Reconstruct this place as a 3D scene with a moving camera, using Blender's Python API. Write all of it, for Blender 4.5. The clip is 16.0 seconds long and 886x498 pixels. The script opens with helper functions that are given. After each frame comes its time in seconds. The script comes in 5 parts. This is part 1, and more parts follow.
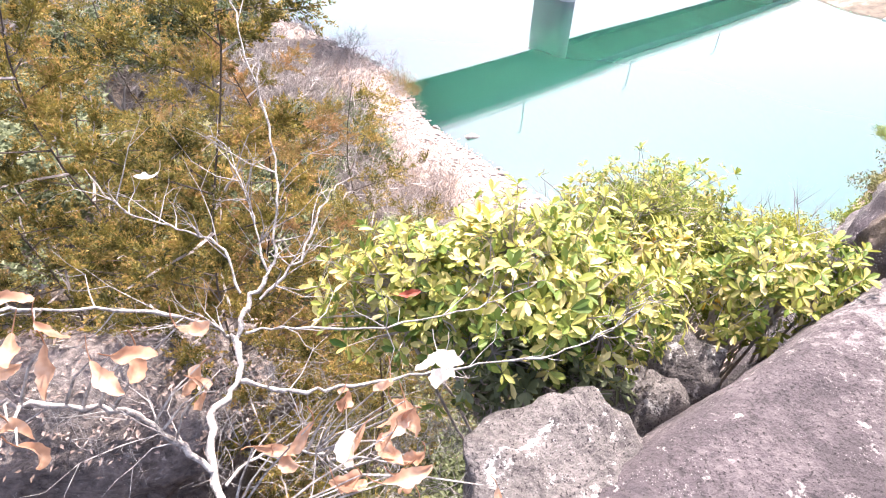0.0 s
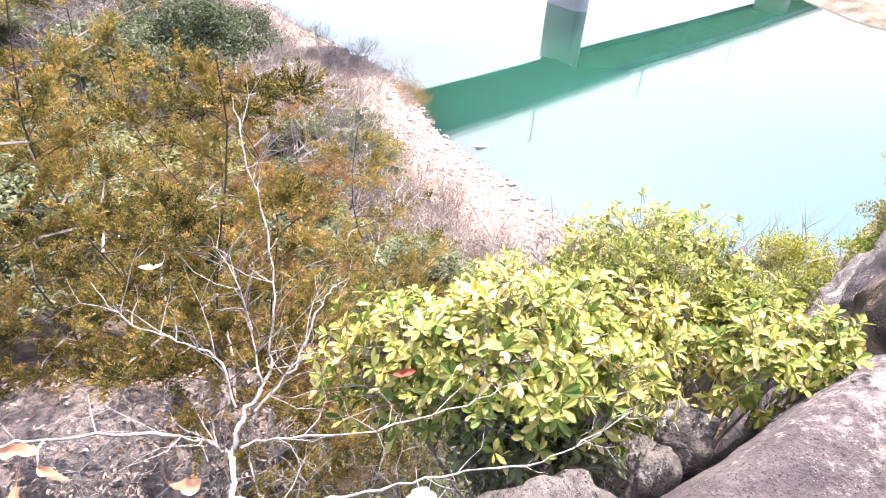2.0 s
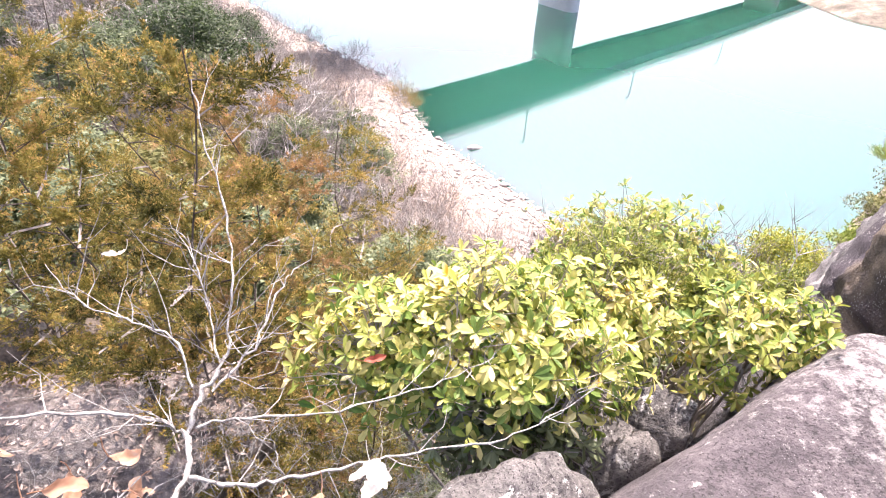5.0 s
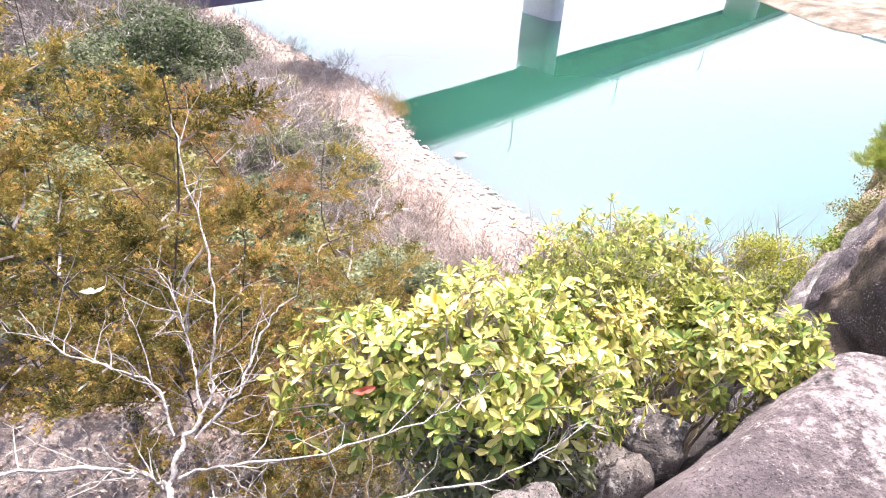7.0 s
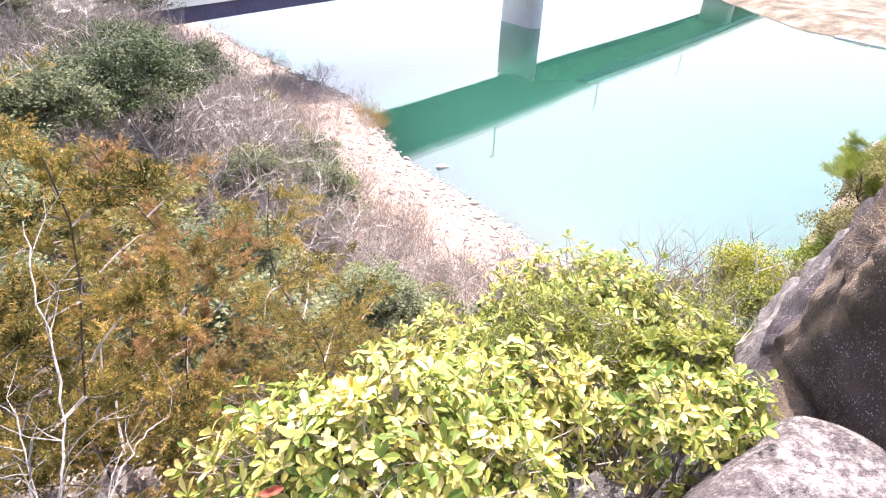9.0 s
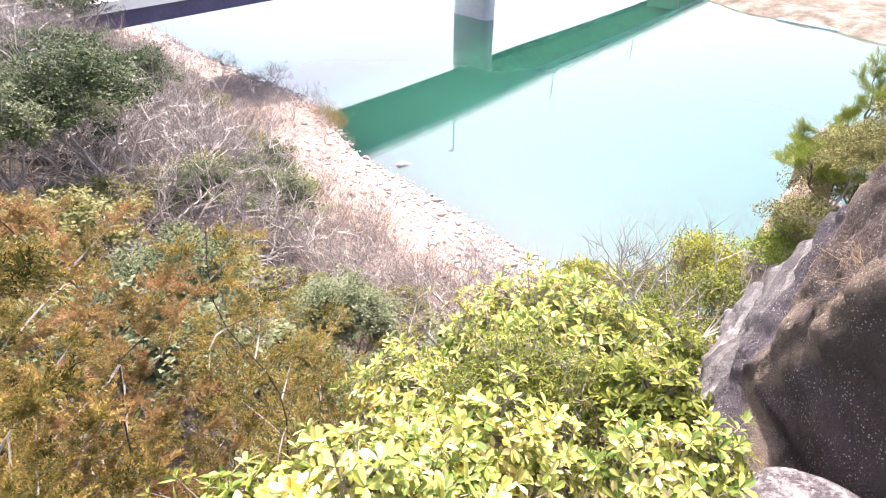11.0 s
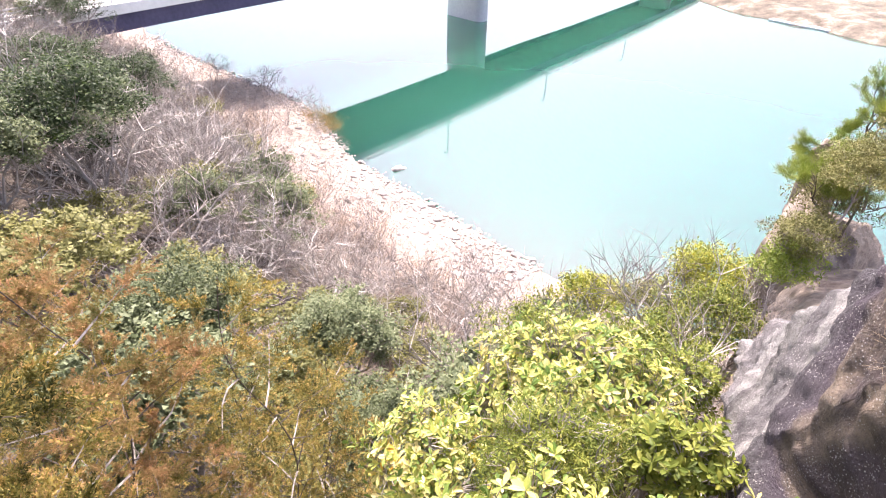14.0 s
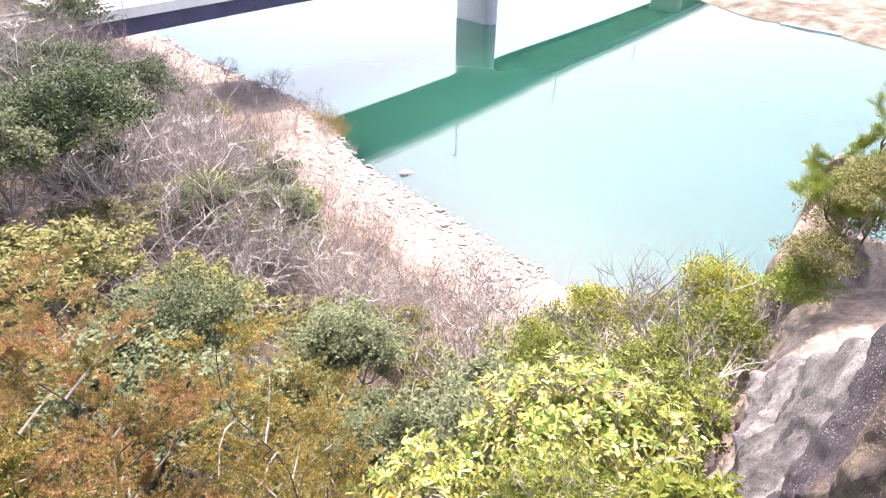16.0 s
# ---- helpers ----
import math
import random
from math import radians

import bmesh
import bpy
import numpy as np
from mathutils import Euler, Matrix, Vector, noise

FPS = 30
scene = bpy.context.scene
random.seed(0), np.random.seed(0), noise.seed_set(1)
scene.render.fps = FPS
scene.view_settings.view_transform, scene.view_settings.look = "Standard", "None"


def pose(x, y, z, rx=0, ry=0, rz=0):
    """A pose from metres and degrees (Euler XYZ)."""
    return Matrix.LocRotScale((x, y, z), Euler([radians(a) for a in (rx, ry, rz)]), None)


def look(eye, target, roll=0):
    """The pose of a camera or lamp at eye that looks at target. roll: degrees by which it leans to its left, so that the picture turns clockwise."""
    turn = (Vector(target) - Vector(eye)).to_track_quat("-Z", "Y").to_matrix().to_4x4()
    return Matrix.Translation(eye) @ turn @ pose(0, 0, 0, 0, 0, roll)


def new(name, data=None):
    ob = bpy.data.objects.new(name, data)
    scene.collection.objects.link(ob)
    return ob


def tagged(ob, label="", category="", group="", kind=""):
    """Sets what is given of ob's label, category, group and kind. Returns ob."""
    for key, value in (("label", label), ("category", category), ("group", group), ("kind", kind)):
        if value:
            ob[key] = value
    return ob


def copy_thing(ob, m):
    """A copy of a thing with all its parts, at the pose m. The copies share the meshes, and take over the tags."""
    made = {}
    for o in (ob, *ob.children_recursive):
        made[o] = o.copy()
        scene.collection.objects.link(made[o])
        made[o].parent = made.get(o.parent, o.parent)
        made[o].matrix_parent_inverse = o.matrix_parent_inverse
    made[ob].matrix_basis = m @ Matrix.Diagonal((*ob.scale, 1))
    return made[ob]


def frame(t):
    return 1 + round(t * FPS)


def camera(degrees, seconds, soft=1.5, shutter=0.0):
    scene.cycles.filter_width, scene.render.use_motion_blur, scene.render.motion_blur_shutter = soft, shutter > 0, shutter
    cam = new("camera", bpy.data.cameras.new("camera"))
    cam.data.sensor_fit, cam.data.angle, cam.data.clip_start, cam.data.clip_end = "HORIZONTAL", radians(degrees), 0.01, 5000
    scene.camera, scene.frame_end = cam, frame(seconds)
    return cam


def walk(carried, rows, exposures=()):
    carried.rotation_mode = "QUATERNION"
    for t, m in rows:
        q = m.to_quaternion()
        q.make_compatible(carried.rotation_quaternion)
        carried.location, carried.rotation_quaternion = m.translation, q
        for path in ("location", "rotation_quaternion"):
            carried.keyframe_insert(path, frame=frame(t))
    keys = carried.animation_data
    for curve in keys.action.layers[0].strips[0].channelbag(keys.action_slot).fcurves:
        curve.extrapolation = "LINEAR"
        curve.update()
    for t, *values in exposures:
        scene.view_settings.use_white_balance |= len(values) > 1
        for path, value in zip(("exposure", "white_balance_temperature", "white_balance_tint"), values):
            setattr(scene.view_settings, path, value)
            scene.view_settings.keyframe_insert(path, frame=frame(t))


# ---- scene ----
cam = camera(76.9, 16.0, soft=1.1)
PATH = [
    (0, (0.3652, 0.3915, 1.3373), (0.3592, 1.6132, 0.4665), 3.0),
    (0.5, (0.399, 0.426, 1.422), (0.3818, 1.6432, 0.546), 3.1),
    (1, (0.4733, 0.4267, 1.5037), (0.45, 1.6432, 0.6262), 3.2),
    (1.5, (0.4387, 0.4665, 1.554), (0.4155, 1.6928, 0.69), 3.2),
    (2, (0.3915, 0.5078, 1.5803), (0.363, 1.7363, 0.72), 3.4),
    (2.5, (0.393, 0.5325, 1.605), (0.357, 1.7603, 0.744), 3.5),
    (3, (0.4447, 0.5085, 1.545), (0.405, 1.737, 0.6847), 3.5),
    (3.5, (0.4785, 0.456, 1.5173), (0.438, 1.6815, 0.654), 3.5),
    (3.7, (0.5138, 0.4327, 1.5067), (0.4755, 1.6605, 0.645), 3.5),
    (5.8, (0.4755, 0.5025, 1.5427), (0.465, 1.7415, 0.6983), 2.6),
    (6, (0.504, 0.498, 1.5345), (0.4973, 1.74, 0.6938), 2.8),
    (6.5, (0.4733, 0.5212, 1.557), (0.4808, 1.7632, 0.7162), 2.8),
    (7, (0.4845, 0.5415, 1.5743), (0.4965, 1.7865, 0.738), 2.7),
    (7.5, (0.537, 0.6187, 1.6763), (0.5513, 1.863, 0.8377), 2.6),
    (8, (0.5843, 0.741, 1.7422), (0.6075, 1.9868, 0.9068), 2.4),
    (8.5, (0.627, 0.7785, 1.7512), (0.6585, 2.0302, 0.9255), 2.3),
    (9, (0.729, 0.7807, 1.7212), (0.7732, 2.0362, 0.9015), 1.9),
    (9.5, (0.7853, 0.888, 1.734), (0.8573, 2.136, 0.9053), 1.5),
    (10, (0.813, 0.975, 1.7925), (0.9113, 2.22, 0.9615), 1.3),
    (12.3, (0.8167, 1.1475, 1.8397), (0.9712, 2.376, 0.9922), 0.8),
    (12.5, (0.8122, 1.1422, 1.908), (0.9675, 2.3678, 1.0575), 0.8),
    (13, (0.7785, 1.1618, 2.0565), (0.9345, 2.3902, 1.2098), 0.9),
    (13.5, (0.7065, 1.2848, 2.0332), (0.8625, 2.5215, 1.1992), 1.0),
    (14, (0.6795, 1.3747, 2.0242), (0.8302, 2.613, 1.191), 1.0),
    (14.5, (0.66, 1.4392, 2.0415), (0.8047, 2.679, 1.2105), 1.0),
    (15, (0.6667, 1.455, 2.0617), (0.807, 2.697, 1.233), 1.1),
    (15.5, (0.6667, 1.506, 2.112), (0.8025, 2.7488, 1.2825), 1.1),
    (16, (0.7222, 1.5848, 2.1795), (0.8535, 2.8268, 1.3485), 1.0),
]
walk(cam, [(t, look(eye, target, roll)) for t, eye, target, roll in PATH], [(0.0, 1.86, 6500, 22), (16.0, 1.72, 6500, 22)])

# ---- light ----
SUN_ELEV, SUN_AZ = 62.5, 9.0         # azimuth clockwise from straight ahead (+y)
world = bpy.data.worlds.new("sky")
scene.world = world
world.use_nodes = True
wn = world.node_tree
sky = wn.nodes.new("ShaderNodeTexSky")
sky.sky_type, sky.sun_disc = "NISHITA", False
sky.sun_elevation, sky.sun_rotation = radians(SUN_ELEV), radians(SUN_AZ)
sky.air_density, sky.dust_density, sky.ozone_density = 1.0, 5.5, 1.0
wn.nodes["Background"].inputs[1].default_value = 0.15
wn.links.new(sky.outputs[0], wn.nodes["Background"].inputs[0])
sun_data = bpy.data.lights.new("sun", "SUN")
sun_data.energy, sun_data.angle, sun_data.color = 3.5, radians(0.55), (1.0, 0.95, 0.87)
sun = new("sun", sun_data)
sun_dir = Vector((math.sin(radians(SUN_AZ)) * math.cos(radians(SUN_ELEV)), math.cos(radians(SUN_AZ)) * math.cos(radians(SUN_ELEV)), math.sin(radians(SUN_ELEV))))
sun.rotation_euler = sun_dir.to_track_quat("Z", "Y").to_euler()


# ---- materials ----
def material(name):
    m = bpy.data.materials.new(name)
    m.use_nodes = True
    return m, m.node_tree.nodes, m.node_tree.links, m.node_tree.nodes["Principled BSDF"]


def ramp(nodes, stops):
    r = nodes.new("ShaderNodeValToRGB")
    el = r.color_ramp.elements
    while len(el) < len(stops):
        el.new(0.5)
    for e, (p, c) in zip(el, stops):
        e.position, e.color = p, (*c, 1)
    return r


def noise_node(nodes, links, coord, scale, detail=5.0, rough=0.6):
    n = nodes.new("ShaderNodeTexNoise")
    n.inputs["Scale"].default_value, n.inputs["Detail"].default_value, n.inputs["Roughness"].default_value = scale, detail, rough
    links.new(coord, n.inputs["Vector"])
    return n


def mix(nodes, links, fac, a, b, blend="MIX"):
    n = nodes.new("ShaderNodeMix")
    n.data_type, n.blend_type = "RGBA", blend
    for sock, val in ((n.inputs[0], fac), (n.inputs[6], a), (n.inputs[7], b)):
        if isinstance(val, bpy.types.NodeSocket):
            links.new(val, sock)
        elif isinstance(val, tuple):
            sock.default_value = (*val, 1)
        else:
            sock.default_value = val
    return n.outputs[2]


def bump(nodes, links, bsdf, height, strength, distance):
    b = nodes.new("ShaderNodeBump")
    b.inputs["Strength"].default_value, b.inputs["Distance"].default_value = strength, distance
    links.new(height, b.inputs["Height"])
    links.new(b.outputs[0], bsdf.inputs["Normal"])


def leaf_material(name, stops, rough=0.5, through_light=0.35, by_object=0.0, clump=0.35, clump_scale=3.0):
    """Leaves that differ one by one, with light coming through them."""
    m, nodes, links, bsdf = material(name)
    geo = nodes.new("ShaderNodeNewGeometry")
    fac = geo.outputs["Random Per Island"]
    if by_object:
        info = nodes.new("ShaderNodeObjectInfo")
        a = nodes.new("ShaderNodeMath")
        a.operation = "MULTIPLY_ADD"
        links.new(fac, a.inputs[0])
        a.inputs[1].default_value = 1 - by_object
        b = nodes.new("ShaderNodeMath")
        b.operation = "MULTIPLY"
        links.new(info.outputs["Random"], b.inputs[0])
        b.inputs[1].default_value = by_object
        links.new(b.outputs[0], a.inputs[2])
        fac = a.outputs[0]
    coord = nodes.new("ShaderNodeTexCoord").outputs["Object"]
    n = noise_node(nodes, links, coord, clump_scale, 3)
    wide = nodes.new("ShaderNodeMapRange")
    wide.inputs[1].default_value, wide.inputs[2].default_value = 0.33, 0.67
    links.new(n.outputs["Fac"], wide.inputs[0])
    blend = nodes.new("ShaderNodeMix")
    blend.inputs[0].default_value = clump
    links.new(fac, blend.inputs[2])
    links.new(wide.outputs[0], blend.inputs[3])
    r = ramp(nodes, stops)
    links.new(blend.outputs[0], r.inputs[0])
    col = r.outputs[0]
    links.new(col, bsdf.inputs["Base Color"])
    bsdf.inputs["Roughness"].default_value = rough
    bsdf.inputs["Specular IOR Level"].default_value = 0.25
    tr = nodes.new("ShaderNodeBsdfTranslucent")
    links.new(col, tr.inputs["Color"])
    ms = nodes.new("ShaderNodeMixShader")
    ms.inputs[0].default_value = through_light
    links.new(bsdf.outputs[0], ms.inputs[1])
    links.new(tr.outputs[0], ms.inputs[2])
    links.new(ms.outputs[0], nodes["Material Output"].inputs[0])
    return m


def two_scale(name, dark, light, fine, coarse, rough=0.85, relief=0.02, spots=None, spot_scale=9.0, spot_at=0.6, stain=None, stain_at=0.55, streak=None, grain=0.0):
    """A worn mineral or bark surface: grain and patches, with spots and stains of their own shape."""
    m, nodes, links, bsdf = material(name)
    coord = nodes.new("ShaderNodeTexCoord").outputs["Object"]
    if streak:
        mp = nodes.new("ShaderNodeMapping")
        mp.inputs["Rotation"].default_value = [radians(k) for k in streak[0]]
        mp.inputs["Scale"].default_value = streak[1]
        links.new(coord, mp.inputs["Vector"])
        coord = mp.outputs[0]
    a, b = noise_node(nodes, links, coord, fine, 6, 0.7), noise_node(nodes, links, coord, coarse, 5, 0.6)
    f = nodes.new("ShaderNodeMath")
    f.operation = "MULTIPLY_ADD"
    links.new(a.outputs["Fac"], f.inputs[0])
    f.inputs[1].default_value = 0.55
    g = nodes.new("ShaderNodeMath")
    g.operation = "MULTIPLY"
    links.new(b.outputs["Fac"], g.inputs[0])
    g.inputs[1].default_value = 0.45
    links.new(g.outputs[0], f.inputs[2])
    r = ramp(nodes, [(0.36, dark), (0.64, light)])
    links.new(f.outputs[0], r.inputs[0])
    col = r.outputs[0]
    if stain:
        n = noise_node(nodes, links, coord, coarse * 0.8, 4, 0.65)
        k = ramp(nodes, [(stain_at - 0.06, (0, 0, 0)), (stain_at + 0.08, (1, 1, 1))])
        links.new(n.outputs["Fac"], k.inputs[0])
        col = mix(nodes, links, k.outputs[0], col, stain)
    if spots:
        n = noise_node(nodes, links, coord, spot_scale, 6, 0.75)
        k = ramp(nodes, [(spot_at, (0, 0, 0)), (spot_at + (0.05 if spot_scale > 2 else 0.14), (1, 1, 1))])
        links.new(n.outputs["Fac"], k.inputs[0])
        col = mix(nodes, links, k.outputs[0], col, spots)
    if grain:
        v = nodes.new("ShaderNodeTexVoronoi")
        v.inputs["Scale"].default_value = grain
        links.new(coord, v.inputs["Vector"])
        k = ramp(nodes, [(0.06, (1, 1, 1)), (0.22, (0, 0, 0))])
        links.new(v.outputs["Distance"], k.inputs[0])
        w = noise_node(nodes, links, coord, grain * 0.09, 3)
        kw = ramp(nodes, [(0.47, (0, 0, 0)), (0.60, (1, 1, 1))])
        links.new(w.outputs["Fac"], kw.inputs[0])
        col = mix(nodes, links, mix(nodes, links, 1.0, k.outputs[0], kw.outputs[0], "MULTIPLY"), col, (0.50, 0.48, 0.46))
        n = noise_node(nodes, links, coord, grain * 0.8, 2)
        k = ramp(nodes, [(0.34, (1, 1, 1)), (0.42, (0, 0, 0))])
        links.new(n.outputs["Fac"], k.inputs[0])
        col = mix(nodes, links, k.outputs[0], col, (0.03, 0.025, 0.027))
    links.new(col, bsdf.inputs["Base Color"])
    bsdf.inputs["Roughness"].default_value = rough
    bump(nodes, links, bsdf, f.outputs[0], 1.0, relief)
    return m


ROCK = two_scale("purple_grey_rock", (0.04, 0.033, 0.037), (0.19, 0.162, 0.168), 34, 4.5, 0.9, 0.05, (0.46, 0.43, 0.41), 7.0, 0.60, (0.075, 0.063, 0.068), 0.53, grain=120.0)
rn, rl = ROCK.node_tree.nodes, ROCK.node_tree.links
rc = rn.new("ShaderNodeTexCoord").outputs["Object"]
away = rn.new("ShaderNodeVectorMath")
away.operation = "DISTANCE"
rl.new(rc, away.inputs[0])
away.inputs[1].default_value = (2.12, 1.92, 0.10)
near_by = rn.new("ShaderNodeMapRange")
near_by.inputs[1].default_value, near_by.inputs[2].default_value, near_by.inputs[3].default_value, near_by.inputs[4].default_value = 0.10, 0.70, 0.20, 0.0
rl.new(away.outputs["Value"], near_by.inputs[0])
patch = noise_node(rn, rl, rc, 16.0, 8, 0.8)
edge_sum = rn.new("ShaderNodeMath")
rl.new(patch.outputs["Fac"], edge_sum.inputs[0])
rl.new(near_by.outputs[0], edge_sum.inputs[1])
crust = ramp(rn, [(0.62, (0, 0, 0)), (0.80, (1, 1, 1))])
rl.new(edge_sum.outputs[0], crust.inputs[0])
rb = rn["Principled BSDF"]
rl.new(mix(rn, rl, crust.outputs[0], rb.inputs["Base Color"].links[0].from_socket, (0.43, 0.40, 0.39)), rb.inputs["Base Color"])
ROCK_LICHEN = two_scale("lichen_rock", (0.05, 0.045, 0.045), (0.26, 0.24, 0.225), 42, 7.0, 0.92, 0.05, (0.60, 0.59, 0.56), 10.0, 0.56, grain=120.0)
ROCK_CLIFF, cn, ck, cb = material("bedded_cliff_rock")
cuv = cn.new("ShaderNodeUVMap")
cuv.uv_map = "bedding"
cobj = cn.new("ShaderNodeTexCoord").outputs["Object"]
csep = cn.new("ShaderNodeSeparateXYZ")
ck.new(cuv.outputs[0], csep.inputs[0])


def stretched(scale_along, scale_across, detail=6, rough=0.65):
    """Noise drawn out along the beds."""
    mp = cn.new("ShaderNodeMapping")
    mp.inputs["Scale"].default_value = (scale_along, scale_across, 1)
    ck.new(cuv.outputs[0], mp.inputs["Vector"])
    return noise_node(cn, ck, mp.outputs[0], 1.0, detail, rough).outputs["Fac"]


def sums(a, ka, b):
    n = cn.new("ShaderNodeMath")
    n.operation = "MULTIPLY_ADD"
    ck.new(a, n.inputs[0])
    n.inputs[1].default_value = ka
    if isinstance(b, bpy.types.NodeSocket):
        ck.new(b, n.inputs[2])
    else:
        n.inputs[2].default_value = b
    return n.outputs[0]


def mask(value, lo, hi, amount=1.0):
    r = ramp(cn, [(lo, (0, 0, 0)), (hi, (amount, amount, amount))])
    ck.new(value, r.inputs[0])
    return r.outputs[0]


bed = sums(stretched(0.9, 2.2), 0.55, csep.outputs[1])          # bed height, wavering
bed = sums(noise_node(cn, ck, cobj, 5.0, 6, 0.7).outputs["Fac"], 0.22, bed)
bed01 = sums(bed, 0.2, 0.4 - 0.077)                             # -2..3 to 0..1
# lowest colours: tan for the lit corner, dark brown rock with the front's shade in it
SHADE_BROWN, LIT_TAN, PURPLE, PALE, SLATE = (0.088, 0.061, 0.054), (0.30, 0.23, 0.17), (0.10, 0.078, 0.098), (0.46, 0.44, 0.42), (0.095, 0.088, 0.092)
bands = ramp(cn, [(0.31, SHADE_BROWN), (0.352, (0.085, 0.063, 0.053)), (0.375, LIT_TAN), (0.405, (0.20, 0.155, 0.12)), (0.43, PURPLE), (0.505, SLATE), (0.535, PALE), (0.575, (0.20, 0.185, 0.188)), (0.63, SLATE), (0.675, (0.36, 0.345, 0.325)), (0.73, (0.055, 0.045, 0.048)), (0.77, PALE), (0.83, (0.24, 0.22, 0.222)), (0.90, (0.36, 0.335, 0.32))])
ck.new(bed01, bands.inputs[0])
ccol = bands.outputs[0]
patchy = noise_node(cn, ck, cobj, 2.2, 7, 0.7).outputs["Fac"]
ccol = mix(cn, ck, mask(patchy, 0.53, 0.68, 0.5), ccol, (0.105, 0.075, 0.098))
ccol = mix(cn, ck, mask(stretched(2.5, 9.0, 8, 0.75), 0.58, 0.68, 0.75), ccol, (0.034, 0.027, 0.030))
ccol = mix(cn, ck, mask(stretched(1.6, 6.0, 8, 0.75), 0.60, 0.70, 0.7), ccol, (0.40, 0.38, 0.365))
grainy = noise_node(cn, ck, cobj, 70.0, 4, 0.7).outputs["Fac"]
ccol = mix(cn, ck, mask(grainy, 0.50, 0.72, 0.55), ccol, (0.03, 0.025, 0.026))
specks = cn.new("ShaderNodeTexVoronoi")
specks.inputs["Scale"].default_value = 74.0
ck.new(cobj, specks.inputs["Vector"])
where_specks = mask(noise_node(cn, ck, cobj, 7.0, 5, 0.7).outputs["Fac"], 0.44, 0.60)
ccol = mix(cn, ck, mix(cn, ck, 1.0, mask(sums(specks.outputs["Distance"], -1.0, 0.29), 0.0, 0.12, 0.95), where_specks, "MULTIPLY"), ccol, (0.62, 0.59, 0.56))
ck.new(ccol, cb.inputs["Base Color"])
cb.inputs["Roughness"].default_value = 0.85
bump(cn, ck, cb, sums(grainy, 0.5, sums(stretched(5.0, 24.0, 8, 0.8), 0.9, sums(stretched(2.5, 9.0, 8, 0.75), 1.0, patchy))), 1.0, 0.07)
ROCK_WARM = two_scale("warm_rock", (0.17, 0.125, 0.10), (0.46, 0.38, 0.31), 9, 1.4, 0.9, 0.06, stain=(0.14, 0.11, 0.10))
STONE = two_scale("shore_stone", (0.16, 0.14, 0.13), (0.52, 0.47, 0.43), 6, 0.8, 0.9, 0.03)
BARK_WHITE = two_scale("lichen_bark", (0.10, 0.085, 0.075), (0.58, 0.56, 0.52), 120, 40, 0.9, 0.006)
BARK_GREY = two_scale("grey_bark", (0.15, 0.125, 0.112), (0.50, 0.45, 0.41), 14, 2, 0.9, 0.01)
BARK_PALE = two_scale("pale_bark", (0.20, 0.175, 0.16), (0.60, 0.56, 0.52), 14, 2, 0.9, 0.01)
BARK_TWIG = two_scale("twig_bark", (0.09, 0.074, 0.066), (0.34, 0.285, 0.255), 14, 2, 0.9, 0.01)
BARK_DARK = two_scale("dark_bark", (0.035, 0.028, 0.023), (0.15, 0.12, 0.095), 40, 5, 0.95, 0.01)
CONCRETE = two_scale("concrete", (0.66, 0.65, 0.63), (0.80, 0.79, 0.76), 3, 0.35, 0.85, 0.004)
STEEL_BLUE = two_scale("painted_steel", (0.035, 0.03, 0.08), (0.075, 0.065, 0.14), 4, 0.4, 0.5, 0.002)
# concrete with the shade under the deck put into its colour; also the lamp posts' grey
UNDERSIDE = two_scale("soffit_shade_grey", (0.08, 0.09, 0.08), (0.16, 0.17, 0.15), 2, 0.3, 0.9, 0.002)
RAIL_WHITE = two_scale("white_paint", (0.66, 0.66, 0.66), (0.80, 0.80, 0.79), 8, 1, 0.5, 0.001)
LITTER = two_scale("leaf_litter", (0.05, 0.041, 0.036), (0.34, 0.29, 0.26), 28, 4, 0.95, 0.06, (0.50, 0.45, 0.40), 22.0, 0.62)

LEAF_YELLOW = leaf_material("yellow_green_leaf", [(0.0, (0.05, 0.11, 0.02)), (0.30, (0.15, 0.22, 0.045)), (0.52, (0.36, 0.38, 0.08)), (0.72, (0.65, 0.58, 0.21)), (0.88, (0.75, 0.67, 0.36)), (0.94, (0.66, 0.46, 0.05)), (1.0, (0.58, 0.28, 0.04))], 0.48, 0.30, 0.0, 0.36, 3.0)
LEAF_FINE = leaf_material("fine_green_leaf", [(0.0, (0.06, 0.10, 0.02)), (0.6, (0.19, 0.22, 0.035)), (1.0, (0.34, 0.33, 0.075))], 0.5, 0.35)
LEAF_CEDAR = leaf_material("cedar_spray", [(0.18, (0.035, 0.038, 0.009)), (0.50, (0.19, 0.17, 0.04)), (0.80, (0.38, 0.29, 0.075)), (1.0, (0.52, 0.34, 0.13))], 0.6, 0.32, 0.15, 0.62, 3.0)
LEAF_RUST = leaf_material("rust_spray", [(0.1, (0.12, 0.125, 0.03)), (0.5, (0.30, 0.21, 0.08)), (0.95, (0.53, 0.30, 0.17))], 0.6, 0.42, 0.0, 0.55, 3.5)
LEAF_TIP = leaf_material("rust_tip", [(0.0, (0.29, 0.225, 0.052)), (0.5, (0.42, 0.285, 0.09)), (1.0, (0.54, 0.33, 0.165))], 0.6, 0.40, 0.0, 0.6, 3.0)
LEAF_GREEN = leaf_material("evergreen_leaf", [(0.0, (0.03, 0.042, 0.02)), (0.5, (0.12, 0.145, 0.066)), (1.0, (0.30, 0.33, 0.19))], 0.55, 0.28, 0.4)
